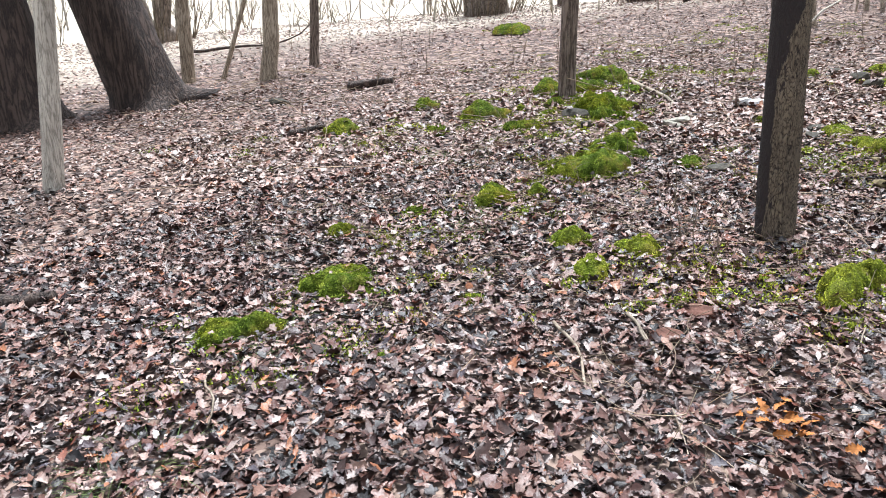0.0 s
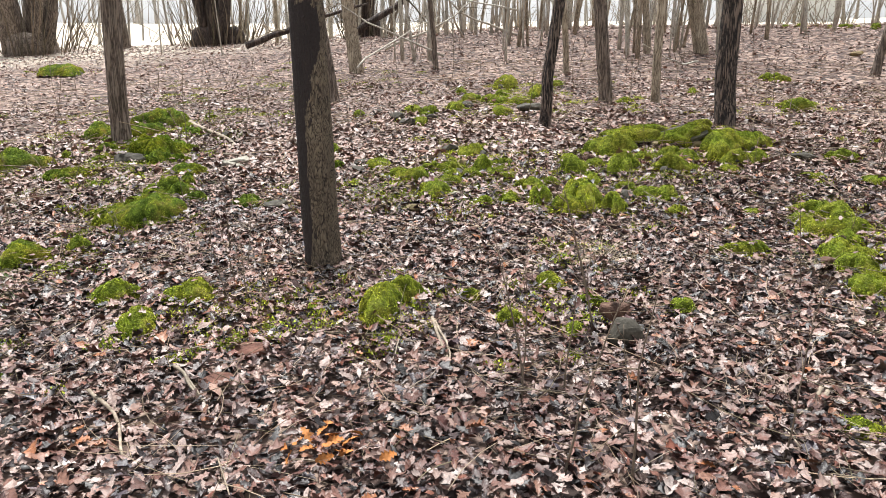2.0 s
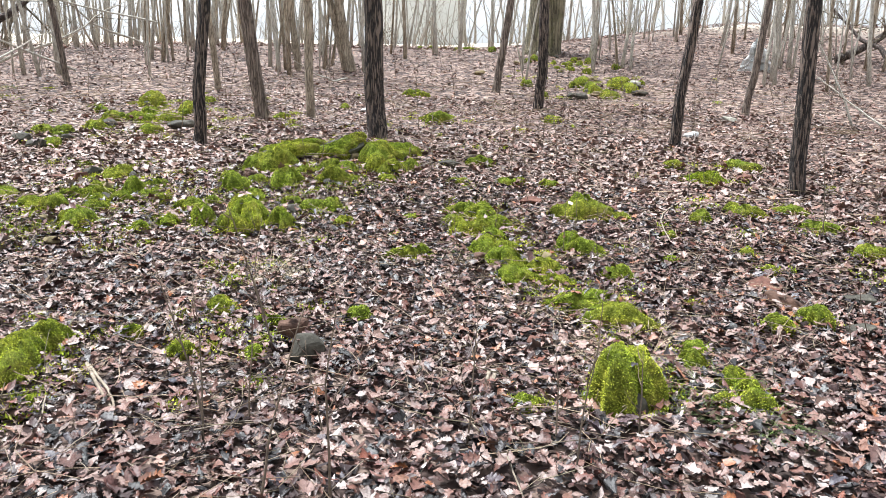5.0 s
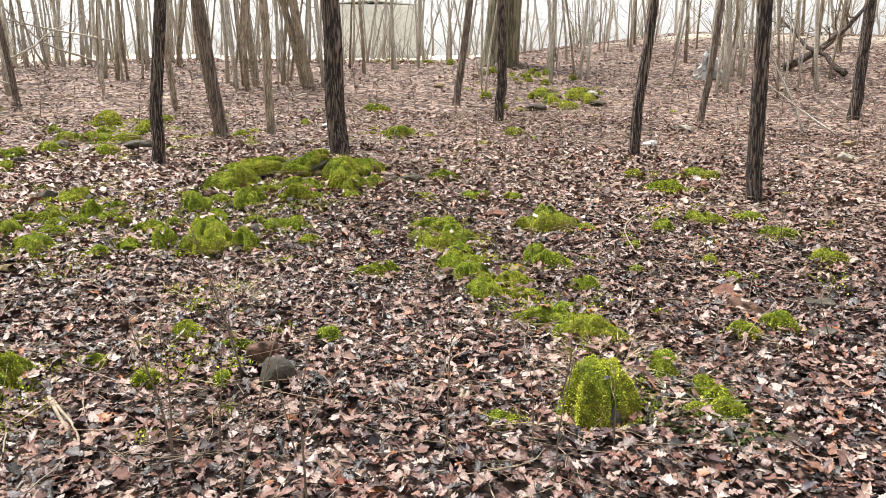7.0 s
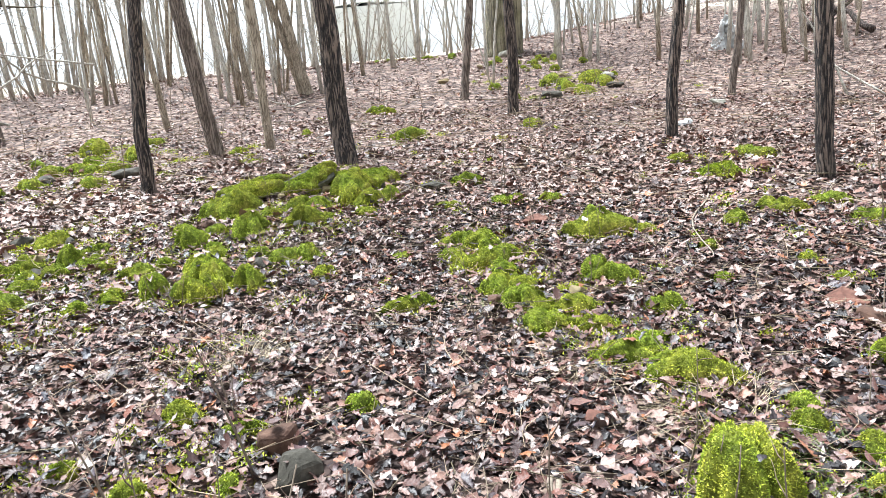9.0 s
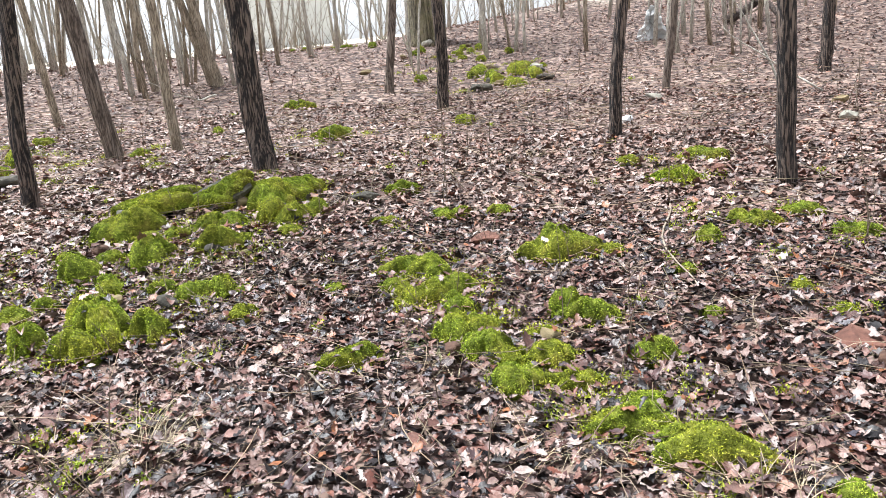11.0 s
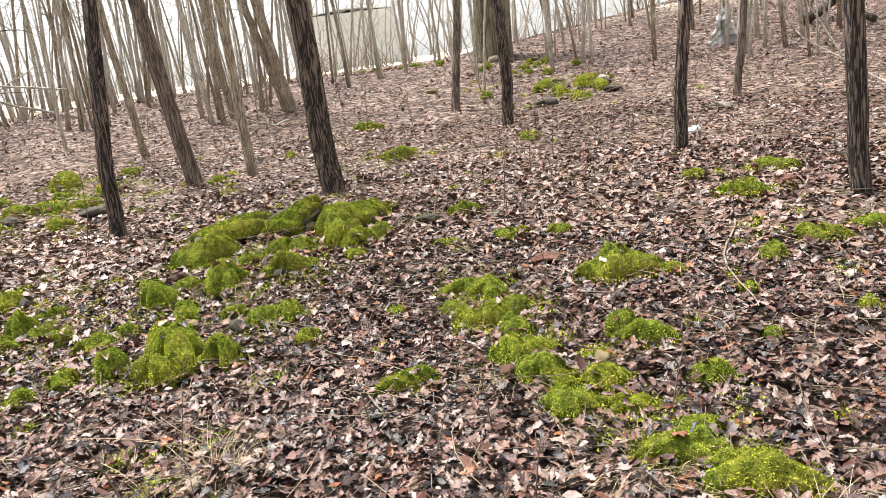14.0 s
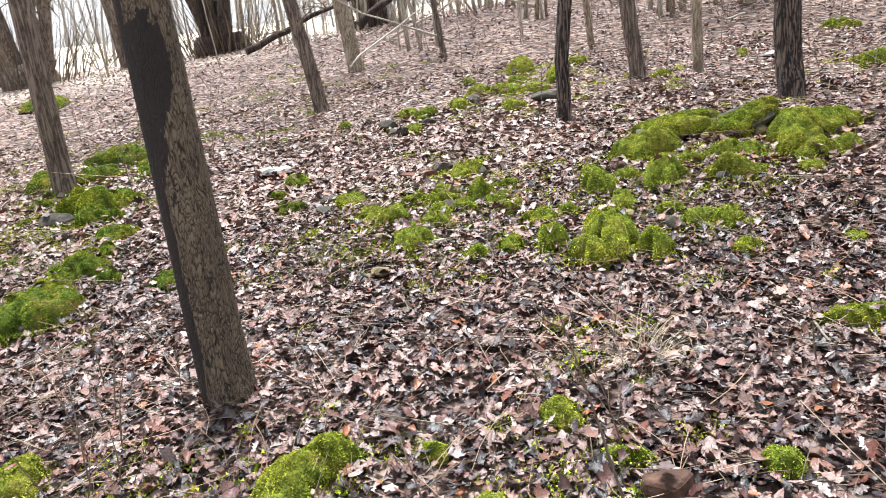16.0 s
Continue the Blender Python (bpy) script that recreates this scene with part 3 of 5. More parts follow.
tree(8.89, 9.73, 0.100, (-0.075, 0.027), BARK_TAN, "slim leaning brown tree", 8, 17)
tree(6.23, 12.42, 0.251, (-0.076, 0.081), BARK_TAN, "leaning tan tree near the field edge", 9, 18)
tree(4.53, 9.68, 0.175, (-0.130, 0.075), BARK_GREY, "slim leaning dark tree", 8, 19)
tree(11.50, 10.36, 0.130, (-0.048, 0.061), BARK_TAN, "slim curved tan tree", 8, 20)
tree(-5.60, 10.13, 1.087, (-0.100, -0.036), BARK_OLD, "massive dark trunk with spreading roots", 13, 21, 36, 0.01, 0.05, 0.8, 4.5, 6, "old_tree")
tree(-4.13, 11.02, 0.991, (-0.300, -0.080), BARK_OLD, "massive dark leaning trunk with spreading roots", 13, 22, 36, 0.01, 0.05, 0.95, 4.5, 6, "old_tree")
tree(-3.38, 6.32, 0.175, (0.105, 0.020), BARK_PALE, "slim tree with smooth pale grey bark", 9, 23, 18, 0.02, 0.03, 0.12)
tree(-4.21, 13.16, 0.230, (0.016, 0.005), BARK_TAN, "straight tan tree near the field edge", 9, 24)
tree(-2.71, 12.60, 0.270, (0.060, 0.022), BARK_TAN, "straight grey-tan tree near the field edge", 10, 25)
tree(-2.09, 13.69, 0.170, (0.050, 0.010), BARK_GREY, "slim dark tree near the field edge", 9, 26)
tree(-3.60, 13.10, 0.082, (0.364, 0.086), BARK_TAN, "thin sapling leaning strongly", 5, 27, limbs=2)
tree(7.42, 11.58, 0.090, (-0.100, 0.060), BARK_GREY, "thin dark sapling tree leaning over leaves", 7, 29, crook=0.15, limbs=3)
tree(4.3, 24.0, 0.38, (-0.12, 0.0), BARK_GREY, "forked hedge tree at the field edge", 8, 28, fork=1.2)


def coppice(x, y, spread, stems, girth, material, label, seed):
    """An old stool: a broad, split stump from which many stems rise and lean out."""
    rng = np.random.default_rng(seed)
    thing = tagged(new("coppice_tree"), label, "tree", "old coppiced trees")
    thing.location = (x, y, ground(x, y))
    part("stool", mesh_of("stool", *lump(spread * 0.8, spread * 0.7, 0.5, 6, 24, rng, 0.2, 2.2, 0.15), material), thing)
    for k in range(stems):
        a = 2 * math.pi * k / stems + rng.uniform(-0.4, 0.4)
        r = spread * 0.28 * rng.uniform(0.3, 1)
        out = rng.uniform(0.02, 0.34)
        path = limb_path((r * math.cos(a), r * math.sin(a), 0.0), (out * math.cos(a), out * math.sin(a), 1), rng.uniform(4, 7), 9, 0.07, rng, 0.06)
        g = girth * rng.uniform(0.35, 1.0) / 2
        stem = part("stem", mesh_of("stem", *tube(path, [g * (1 - 0.085 * j) for j in range(10)], 10, 0.07, seed + k), material), thing)
        tagged(part("twig_spray", mesh_of("twig_spray", *joined(sprays(path, g * 0.14 + 0.006, rng, 5, 1.3)), TWIG), stem), kind="stuff")
    suckers = []
    for _ in range(60):
        a, r = rng.uniform(0, 6.28), spread * rng.uniform(0.3, 0.75)
        path = limb_path((r * math.cos(a), r * math.sin(a), -0.1), (0.4 * math.cos(a), 0.4 * math.sin(a), 1), rng.uniform(1, 3), 6, 0.10, rng, 0.05)
        suckers.append(tube(path, [0.014 * (1 - 0.12 * j) for j in range(7)], 4))
    tagged(part("sucker_growth", mesh_of("sucker_growth", *joined(suckers), TWIG), thing), kind="stuff")
    return thing


coppice(1.75, 22.6, 1.7, 10, 0.62, BARK_GREY, "broad dark coppice stool with many suckers", 31)
coppice(6.6, 22.3, 1.7, 9, 0.62, BARK_OLD, "broad dark coppice stool with low curving branches", 32)
coppice(9.9, 19.4, 1.0, 5, 0.42, BARK_OLD, "dark coppice stool with leaning stems at the field edge", 33)
coppice(-7.5, 21.5, 1.3, 5, 0.4, BARK_GREY, "grey coppice stool at the field edge", 34)


def low_branch(x, y, z, way, length, r, seed, label, material=None):
    rng = np.random.default_rng(seed)
    path = limb_path((0, 0, 0), way, length, 9, 0.12, rng, 0.02)
    thing = tagged(new("fallen_branch"), label, "branch", "fallen wood")
    thing.location = (x, y, ground(x, y) + z)
    part("bough", mesh_of("bough", *tube(path, [r * (1 - 0.08 * j) for j in range(10)], 8, 0.06, seed), material or BARK_OLD), thing)
    tagged(part("twig_spray", mesh_of("twig_spray", *joined(sprays(path, r * 0.3, rng, 7, length * 0.3)), TWIG), thing), kind="stuff")


low_branch(6.09, 18.25, 0.1, (1.0, -0.3, 0.28), 3.2, 0.09, 41, "long dead bough resting on the ground")
low_branch(8.26, 16.65, 0.2, (0.9, -0.2, 0.75), 3.4, 0.10, 42, "curving dead bough leaning from a stool")
low_branch(-5.50, 17.60, 0.06, (1.0, 0.1, 0.05), 3.0, 0.04, 43, "bare fallen branch lying across the leaves")
low_branch(18.33, 1.40, 0.1, (0.5, -0.9, 0.35), 2.6, 0.10, 44, "dark broken bough on the slope")
low_branch(11.69, 0.60, 0.02, (0.1, 0.5, 1.0), 1.6, 0.018, 45, "pale hanging vine arching to the ground", BARK_PALE)
low_branch(11.49, 0.16, 0.02, (0.2, 0.9, 0.8), 1.5, 0.015, 46, "pale thin vine arching over leaves", BARK_PALE)
low_branch(11.13, 8.82, 0.05, (-0.9, -0.3, 0.15), 1.8, 0.018, 47, "pale dead branch leaning on the ground", BARK_PALE)
low_branch(7.65, 11.69, 0.2, (-1.0, 0.5, 0.45), 3.4, 0.021, 49, "pale dead branch leaning across the saplings", BARK_PALE)
low_branch(9.31, 11.68, 0.9, (-1.0, 0.7, 0.1), 3.6, 0.018, 50, "long dead branch hung up in saplings", BARK_PALE)
low_branch(7.48, 13.65, 0.2, (1.0, -0.3, 0.5), 3.0, 0.027, 51, "grey fallen branch among the thicket", BARK_PALE)
low_branch(10.79, 13.56, 0.1, (-1.0, 0.2, 0.3), 3.2, 0.030, 52, "heap of grey fallen branches in the thicket", BARK_PALE)
low_branch(9.91, 14.42, 0.1, (-0.8, -0.5, 0.35), 3.0, 0.027, 53, "heap of grey fallen branches in the thicket", BARK_PALE)
low_branch(17.81, 0.23, 0.1, (0.9, 0.6, 0.2), 2.6, 0.07, 54, "dark broken bough on the slope")
low_branch(5.40, 10.67, 0.3, (1.0, 0.6, 0.5), 3.0, 0.018, 48, "thin dead branch caught among saplings", BARK_PALE)


# ---- saplings between the walk and the field ----


def sapling(seed, height, girth, lean, material):
    rng = np.random.default_rng(seed)
    thing = tagged(new("sapling"), "thin bare sapling with pale grey stem in the wood", "sapling", "saplings at the wood's edge")
    path = limb_path((0, 0, -0.1), (lean[0], lean[1], 1), height, 10, 0.035, rng, 0.02)
    radii = [girth / 2 * (1 - 0.07 * j) for j in range(11)]
    stem = part("stem", mesh_of("stem", *tube(path, radii, 8, 0.05, seed, 0.2), material), thing)
    tagged(part("twig_spray", mesh_of("twig_spray", *joined(sprays(path, girth * 0.08 + 0.002, rng, 4, 1.0)), TWIG), stem), kind="stuff")
    return thing


rng = np.random.default_rng(5)
KINDS = [sapling(60 + k, 5.0 + 0.35 * k, 0.028 + 0.0065 * k, (rng.normal(0, 0.07), rng.normal(0, 0.07)), (BARK_PALE, BARK_PALE, BARK_PALE, BARK_PALE, BARK_TAN)[k % 5]) for k in range(10)]
for k, ob in enumerate(KINDS):
    a = 0.25 + 0.11 * k
    ob.location = (1 + 19.5 * math.cos(a), 1 + 19.5 * math.sin(a), ground(1 + 19.5 * math.cos(a), 1 + 19.5 * math.sin(a)))


def clear_of(x, y):
    return math.hypot(x - 16.94, y - 7.58) > 1.1


made = 0
while made < 285:
    # an arc of thicket from north to south-east, thickest towards the field
    a = math.radians(rng.uniform(-24, 74) if made % 5 < 2 else rng.uniform(-22, 24) if made % 5 == 2 else rng.uniform(34, 66))
    near = 13.2 if a < math.radians(66) else 16.5
    r = near + (23 - near) * rng.random() ** 0.8
    cx, cy = 1 + r * math.cos(a), 1 + r * math.sin(a)
    for _ in range(int(rng.integers(1, 4))):
        x, y = cx + rng.normal(0, 0.25), cy + rng.normal(0, 0.25)
        if not clear_of(x, y):
            continue
        copy_thing(KINDS[int(rng.integers(10))], pose(x, y, ground(x, y), rng.normal(0, 3), rng.normal(0, 3), rng.uniform(0, 360)))
        made += 1
for x, y, k in ((-7.4, 19.5, 3), (-6.3, 20.4, 5), (-1.0, 20.2, 2), (0.2, 21.4, 6), (3.4, 20.8, 4), (4.4, 19.6, 1), (5.2, 17.2, 0), (3.0, 18.2, 0), (-9.0, 18.0, 7), (-8.2, 16.5, 8), (-9.6, 15.2, 6)):
    copy_thing(KINDS[k], pose(x, y, ground(x, y), 0, 0, 40 * k))

# ---- distance: hedge and woods beyond the field ----


def far_woods():
    rng = np.random.default_rng(8)
    pieces = []
    for _ in range(230):
        a, r = math.radians(rng.uniform(-30, 130)), rng.uniform(55, 110)
        x, y = 1 + r * math.cos(a), 1 + r * math.sin(a)
        z = ground(x, y)
        h = rng.uniform(4, 9)
        path = limb_path((x, y, z - 0.3), (0, 0, 1), h, 6, 0.08, rng, 0.05)
        pieces.append(tube(path, [0.13 * (1 - 0.13 * j) for j in range(7)], 4))
        pieces += sprays(path, 0.04, rng, 5, 2.6)
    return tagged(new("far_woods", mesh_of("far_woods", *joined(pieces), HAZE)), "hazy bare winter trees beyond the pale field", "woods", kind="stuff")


far_woods()


def edge_scrub():
    rng = np.random.default_rng(9)
    pieces = []
    for _ in range(250):
        a, r = math.radians(rng.uniform(-20, 128)), rng.uniform(22, 34)
        x, y = 1 + r * math.cos(a), 1 + r * math.sin(a)
        for _ in range(4):
            path = limb_path((x, y, ground(x, y) - 0.1), (rng.normal(0, 0.5), rng.normal(0, 0.5), 1), rng.uniform(0.8, 3.4), 6, 0.14, rng, 0.02)
            pieces.append(tube(path, [0.012 * (1 - 0.12 * j) for j in range(7)], 4))
            pieces += sprays(path, 0.006, rng, 2, 0.6, 0)
    return tagged(new("scrub", mesh_of("scrub", *joined(pieces), TWIG)), "bare tangled scrub along the edge of the wood", "scrub", kind="stuff")


edge_scrub()


def hedge():
    """Bare hedge trees and thin stems along the field's edge."""
    rng = np.random.default_rng(10)
    pieces = []
    for _ in range(160):
        a, r = math.radians(rng.uniform(-25, 128)), rng.uniform(23, 36)
        x, y = 1 + r * math.cos(a), 1 + r * math.sin(a)
        path = limb_path((x, y, ground(x, y) - 0.2), (rng.normal(0, 0.12), rng.normal(0, 0.12), 1), rng.uniform(4, 8), 8, 0.06, rng, 0.04)
        g = rng.uniform(0.02, 0.05)
        pieces.append(tube(path, [g * (1 - 0.09 * j) for j in range(9)], 5))
        pieces += sprays(path, g * 0.28, rng, 7, 2.0)
    return tagged(new("hedge", mesh_of("hedge", *joined(pieces), HAZE)), "tangle of bare hedge trees in haze-paled colour at the field edge", "hedge", kind="stuff")


hedge()


def white_building():
    # a low white shed out in the field, half hidden by the saplings
    thing = tagged(new("shed"), "low white shed in the pale field behind saplings", "building")
    x, y = 38.0, 25.5
    thing.matrix_world = pose(x, y, ground(x, y), 0, 0, 35)
    bm = bmesh.new()
    bmesh.ops.create_cube(bm, size=1.0, matrix=Matrix.Translation((0, 0, 1.1)) @ Matrix.Diagonal((9.04, 5.04, 2.78, 1)))
    bmesh.ops.bevel(bm, geom=bm.edges[:], offset=0.03, segments=1, affect="EDGES")
    me = bpy.data.meshes.new("wall")
    bm.to_mesh(me)
    bm.free()
    me.materials.append(WHITE_WALL)
    part("wall", me, thing)
    prof = [(-4.53, -2.53, 2.52), (4.53, -2.53, 2.52), (4.53, 0, 2.72), (-4.53, 0, 2.72), (-4.53, 2.53, 2.52), (4.53, 2.53, 2.52)]
    low = [(px, py, pz - 0.05) for px, py, pz in prof]
    faces = [(0, 1, 2, 3), (3, 2, 5, 4), (7, 6, 9, 8), (8, 9, 10, 11), (1, 0, 6, 7), (5, 11, 10, 4), (0, 3, 9, 6), (3, 4, 10, 9), (2, 1, 7, 8), (5, 2, 8, 11)]
    part("roof", mesh_of("roof", prof + low, faces, WHITE_WALL, False), thing)


white_building()


def blue_post():
    x, y = 18.2, 35.8
    path = [Vector((0, 0, z)) for z in (-0.2, 0.4, 1.2, 2.0, 2.6, 2.75)]
    ob = new("blue_post", mesh_of("blue_post", *tube(path, (0.22, 0.2, 0.2, 0.2, 0.18, 0.08), 14), BLUE_PAINT))
    ob.location = (x, y, ground(x, y))
    tagged(ob, "blue painted post far out in the field", "post")


blue_post()

# ---- stones and moss ----
# mossy rubble of the tumbled wall
mossy_stone(4.64, 4.23, 0.26, 0.38, 0.13, -44)
mossy_stone(4.53, 4.43, 0.16, 0.14, 0.07, -41)
mossy_stone(4.96, 4.71, 0.50, 0.28, 0.15, -43)
mossy_stone(4.37, 4.56, 0.18, 0.18, 0.10, -39)
mossy_stone(4.92, 3.92, 0.34, 0.17, 0.11, -49)
mossy_stone(4.33, 3.66, 0.20, 0.17, 0.08, -46)
mossy_stone(4.41, 3.54, 0.14, 0.22, 0.08, -48)
mossy_stone(4.44, 3.43, 0.10, 0.08, 0.03, -50)
mossy_stone(5.29, 3.68, 0.16, 0.14, 0.05, -54)
mossy_stone(4.16, 3.24, 0.14, 0.12, 0.06, -49)
mossy_stone(5.67, 4.06, 0.33, 0.53, 0.15, -53)
mossy_stone(6.11, 4.07, 0.31, 0.25, 0.10, -56)
mossy_stone(5.64, 3.74, 0.25, 0.22, 0.10, -56)
mossy_stone(5.53, 3.80, 0.14, 0.13, 0.06, -55)
mossy_stone(6.36, 3.37, 0.26, 0.13, 0.06, -63)
mossy_stone(5.96, 2.49, 0.17, 0.15, 0.06, -70)
mossy_stone(5.58, 3.16, 0.17, 0.11, 0.04, -61)
mossy_stone(4.94, 2.68, 0.31, 0.17, 0.08, -63)
mossy_stone(4.63, 2.41, 0.39, 0.20, 0.10, -64)
mossy_stone(4.27, 2.17, 0.21, 0.21, 0.09, -65)
mossy_stone(4.12, 1.97, 0.21, 0.19, 0.09, -68)
mossy_stone(4.12, 1.70, 0.22, 0.17, 0.06, -73)
mossy_stone(4.31, 1.79, 0.15, 0.10, 0.04, -72)
mossy_stone(3.91, 1.78, 0.24, 0.17, 0.06, -70)
mossy_stone(3.95, 1.57, 0.22, 0.11, 0.05, -74)
mossy_stone(3.87, 1.29, 0.17, 0.10, 0.04, -80)
mossy_stone(3.71, 1.32, 0.30, 0.15, 0.07, -79)
mossy_stone(3.60, 1.09, 0.34, 0.17, 0.09, -84)
mossy_stone(5.31, 1.92, 0.51, 0.26, 0.13, -75)
mossy_stone(5.35, 1.67, 0.16, 0.13, 0.04, -78)
mossy_stone(4.52, 1.62, 0.27, 0.14, 0.07, -76)
mossy_stone(4.26, 1.31, 0.18, 0.14, 0.07, -81)
mossy_stone(5.65, 1.18, 0.14, 0.14, 0.07, -86)
mossy_stone(5.16, 1.27, 0.12, 0.10, 0.03, -84)
mossy_stone(4.99, 0.74, 0.10, 0.09, 0.05, -92)
mossy_stone(4.81, 0.59, 0.12, 0.09, 0.03, -95)
mossy_stone(4.66, 1.11, 0.09, 0.08, 0.03, -86)
mossy_stone(3.90, 2.51, 0.28, 0.14, 0.07, -56)
mossy_stone(4.62, 2.98, 0.12, 0.10, 0.03, -57)
mossy_stone(5.99, 0.95, 0.32, 0.16, 0.08, -89)
mossy_stone(6.32, 0.69, 0.27, 0.13, 0.07, -92)
mossy_stone(5.92, 0.43, 0.28, 0.16, 0.07, -96)
mossy_stone(7.10, 1.55, 0.26, 0.13, 0.07, -83)
mossy_stone(7.87, 1.33, 0.37, 0.22, 0.09, -86)
mossy_stone(7.61, 1.89, 0.19, 0.15, 0.05, -81)
mossy_stone(4.00, 0.41, 0.13, 0.11, 0.06, -100)
mossy_stone(8.54, 5.37, 0.23, 0.11, 0.07, -58)
mossy_stone(13.69, 4.54, 0.48, 0.77, 0.15, -73)
mossy_stone(12.85, 4.73, 0.36, 0.45, 0.12, -71)
mossy_stone(12.49, 4.29, 0.39, 0.38, 0.10, -73)
mossy_stone(13.35, 4.21, 0.34, 0.42, 0.11, -74)
mossy_stone(13.66, 5.25, 0.29, 0.45, 0.12, -70)
mossy_stone(8.80, 5.23, 0.16, 0.16, 0.05, -59)
mossy_stone(10.41, 6.72, 0.29, 0.15, 0.08, -57)
mossy_stone(9.56, 4.04, 0.26, 0.27, 0.08, -69)
mossy_stone(8.72, 6.93, 0.13, 0.15, 0.06, -50)
mossy_stone(4.57, 1.74, 0.14, 0.14, 0.12, -74)
mossy_stone(3.83, 3.81, 0.29, 0.46, 0.14, -38)
mossy_stone(3.60, 3.72, 0.19, 0.25, 0.10, -20)
mossy_stone(3.86, 3.53, 0.18, 0.18, 0.10, -60)
mossy_stone(3.59, 4.00, 0.16, 0.24, 0.09, -30)
# moss by the first trunk
mossy_stone(1.76, 2.97, 0.20, 0.36, 0.09, -48, cleft=0.5)
mossy_stone(1.01, 3.62, 0.26, 0.21, 0.07, -13)
mossy_stone(0.69, 3.83, 0.21, 0.18, 0.07, -8)
mossy_stone(0.71, 3.39, 0.16, 0.26, 0.08, -9)
mossy_stone(2.96, 2.17, 0.11, 0.10, 0.06, -53)
mossy_stone(2.64, 2.77, 0.15, 0.13, 0.07, -42)
mossy_stone(2.21, 2.54, 0.11, 0.09, 0.05, -39)
mossy_stone(2.21, 2.89, 0.11, 0.10, 0.04, -36)
mossy_stone(2.65, 2.48, 0.14, 0.07, 0.04, -45)
mossy_stone(2.36, 2.27, 0.09, 0.08, 0.05, -44)
mossy_stone(2.65, 1.10, 0.14, 0.09, 0.03, -67)
mossy_stone(1.61, 2.69, 0.08, 0.06, 0.02, -29)
mossy_stone(1.69, 6.40, 0.25, 0.25, 0.09, -14)
mossy_stone(1.16, 5.29, 0.40, 0.64, 0.15, -11)
mossy_stone(1.45, 5.84, 0.27, 0.26, 0.09, -13)
mossy_stone(1.67, 7.37, 0.50, 0.54, 0.15, -12)
mossy_stone(1.39, 8.94, 0.41, 0.42, 0.12, -8)
mossy_stone(1.82, 5.21, 0.21, 0.19, 0.07, -18)
mossy_stone(2.11, 9.22, 0.64, 0.37, 0.15, -12)
mossy_stone(1.82, 8.72, 0.47, 0.24, 0.12, -11)
mossy_stone(4.01, 5.51, 0.23, 0.37, 0.10, -35)
mossy_stone(3.95, 4.94, 0.19, 0.10, 0.06, -38)
mossy_stone(3.06, 4.61, 0.21, 0.33, 0.09, -32)
mossy_stone(3.23, 4.20, 0.12, 0.12, 0.06, -36)
mossy_stone(3.41, 4.12, 0.13, 0.16, 0.08, -38)
mossy_stone(3.74, 4.29, 0.21, 0.16, 0.06, -40)
mossy_stone(3.78, 4.79, 0.18, 0.15, 0.06, -37)
mossy_stone(3.15, 5.19, 0.27, 0.24, 0.07, -30)
mossy_stone(3.15, 5.66, 0.24, 0.21, 0.06, -28)
mossy_stone(7.12, 9.09, 0.39, 0.62, 0.15, -38)
mossy_stone(7.06, 8.29, 0.28, 0.45, 0.11, -40)
mossy_stone(5.67, 7.23, 0.28, 0.32, 0.11, -37)
mossy_stone(6.19, 8.22, 0.23, 0.30, 0.10, -36)
mossy_stone(4.83, 7.94, 0.21, 0.34, 0.09, -31)
mossy_stone(4.53, 7.28, 0.19, 0.21, 0.07, -31)
mossy_stone(6.44, 7.85, 0.30, 0.33, 0.09, -39)
mossy_stone(10.47, 6.92, 0.34, 0.17, 0.10, -56)
mossy_stone(8.48, 5.17, 0.35, 0.18, 0.10, -58)
mossy_stone(5.86, 2.80, 0.24, 0.21, 0.06, -64)
# moss on the open floor
mossy_stone(-0.59, 3.59, 0.38, 0.31, 0.11, 8)
mossy_stone(-1.00, 3.10, 0.38, 0.19, 0.09, 16)
mossy_stone(0.36, 4.76, 0.30, 0.30, 0.12, -6)
mossy_stone(0.50, 7.65, 0.53, 0.36, 0.13, -4)
mossy_stone(0.83, 6.98, 0.33, 0.25, 0.08, -8)
mossy_stone(-0.98, 7.59, 0.41, 0.33, 0.10, 6)
mossy_stone(0.01, 7.16, 0.22, 0.16, 0.06, -1)
mossy_stone(-0.32, 2.77, 0.06, 0.05, 0.02, 4)
mossy_stone(1.82, 16.17, 0.85, 1.29, 0.15, -7)
mossy_stone(-0.66, 4.40, 0.18, 0.15, 0.05, 7)
mossy_stone(-0.19, 4.69, 0.15, 0.10, 0.04, 1)
mossy_stone(-0.09, 8.49, 0.26, 0.31, 0.11, -0)
mossy_stone(0.63, 4.74, 0.15, 0.15, 0.07, -9)
mossy_stone(0.11, 3.26, 0.11, 0.09, 0.03, -4)
mossy_stone(2.88, 0.80, 0.26, 0.34, 0.20, -74, "tall loaf-shaped rubble stone wrapped in bright green moss", 0.02)
mossy_stone(4.18, 0.27, 0.16, 0.14, 0.06, -87)
mossy_stone(5.44, 0.10, 0.20, 0.18, 0.07, -89)
mossy_stone(7.16, 1.47, 0.32, 0.21, 0.08, -78)
mossy_stone(5.39, 7.83, 0.28, 0.33, 0.11, -33)
mossy_stone(1.93, 3.05, 0.19, 0.17, 0.09, -29)
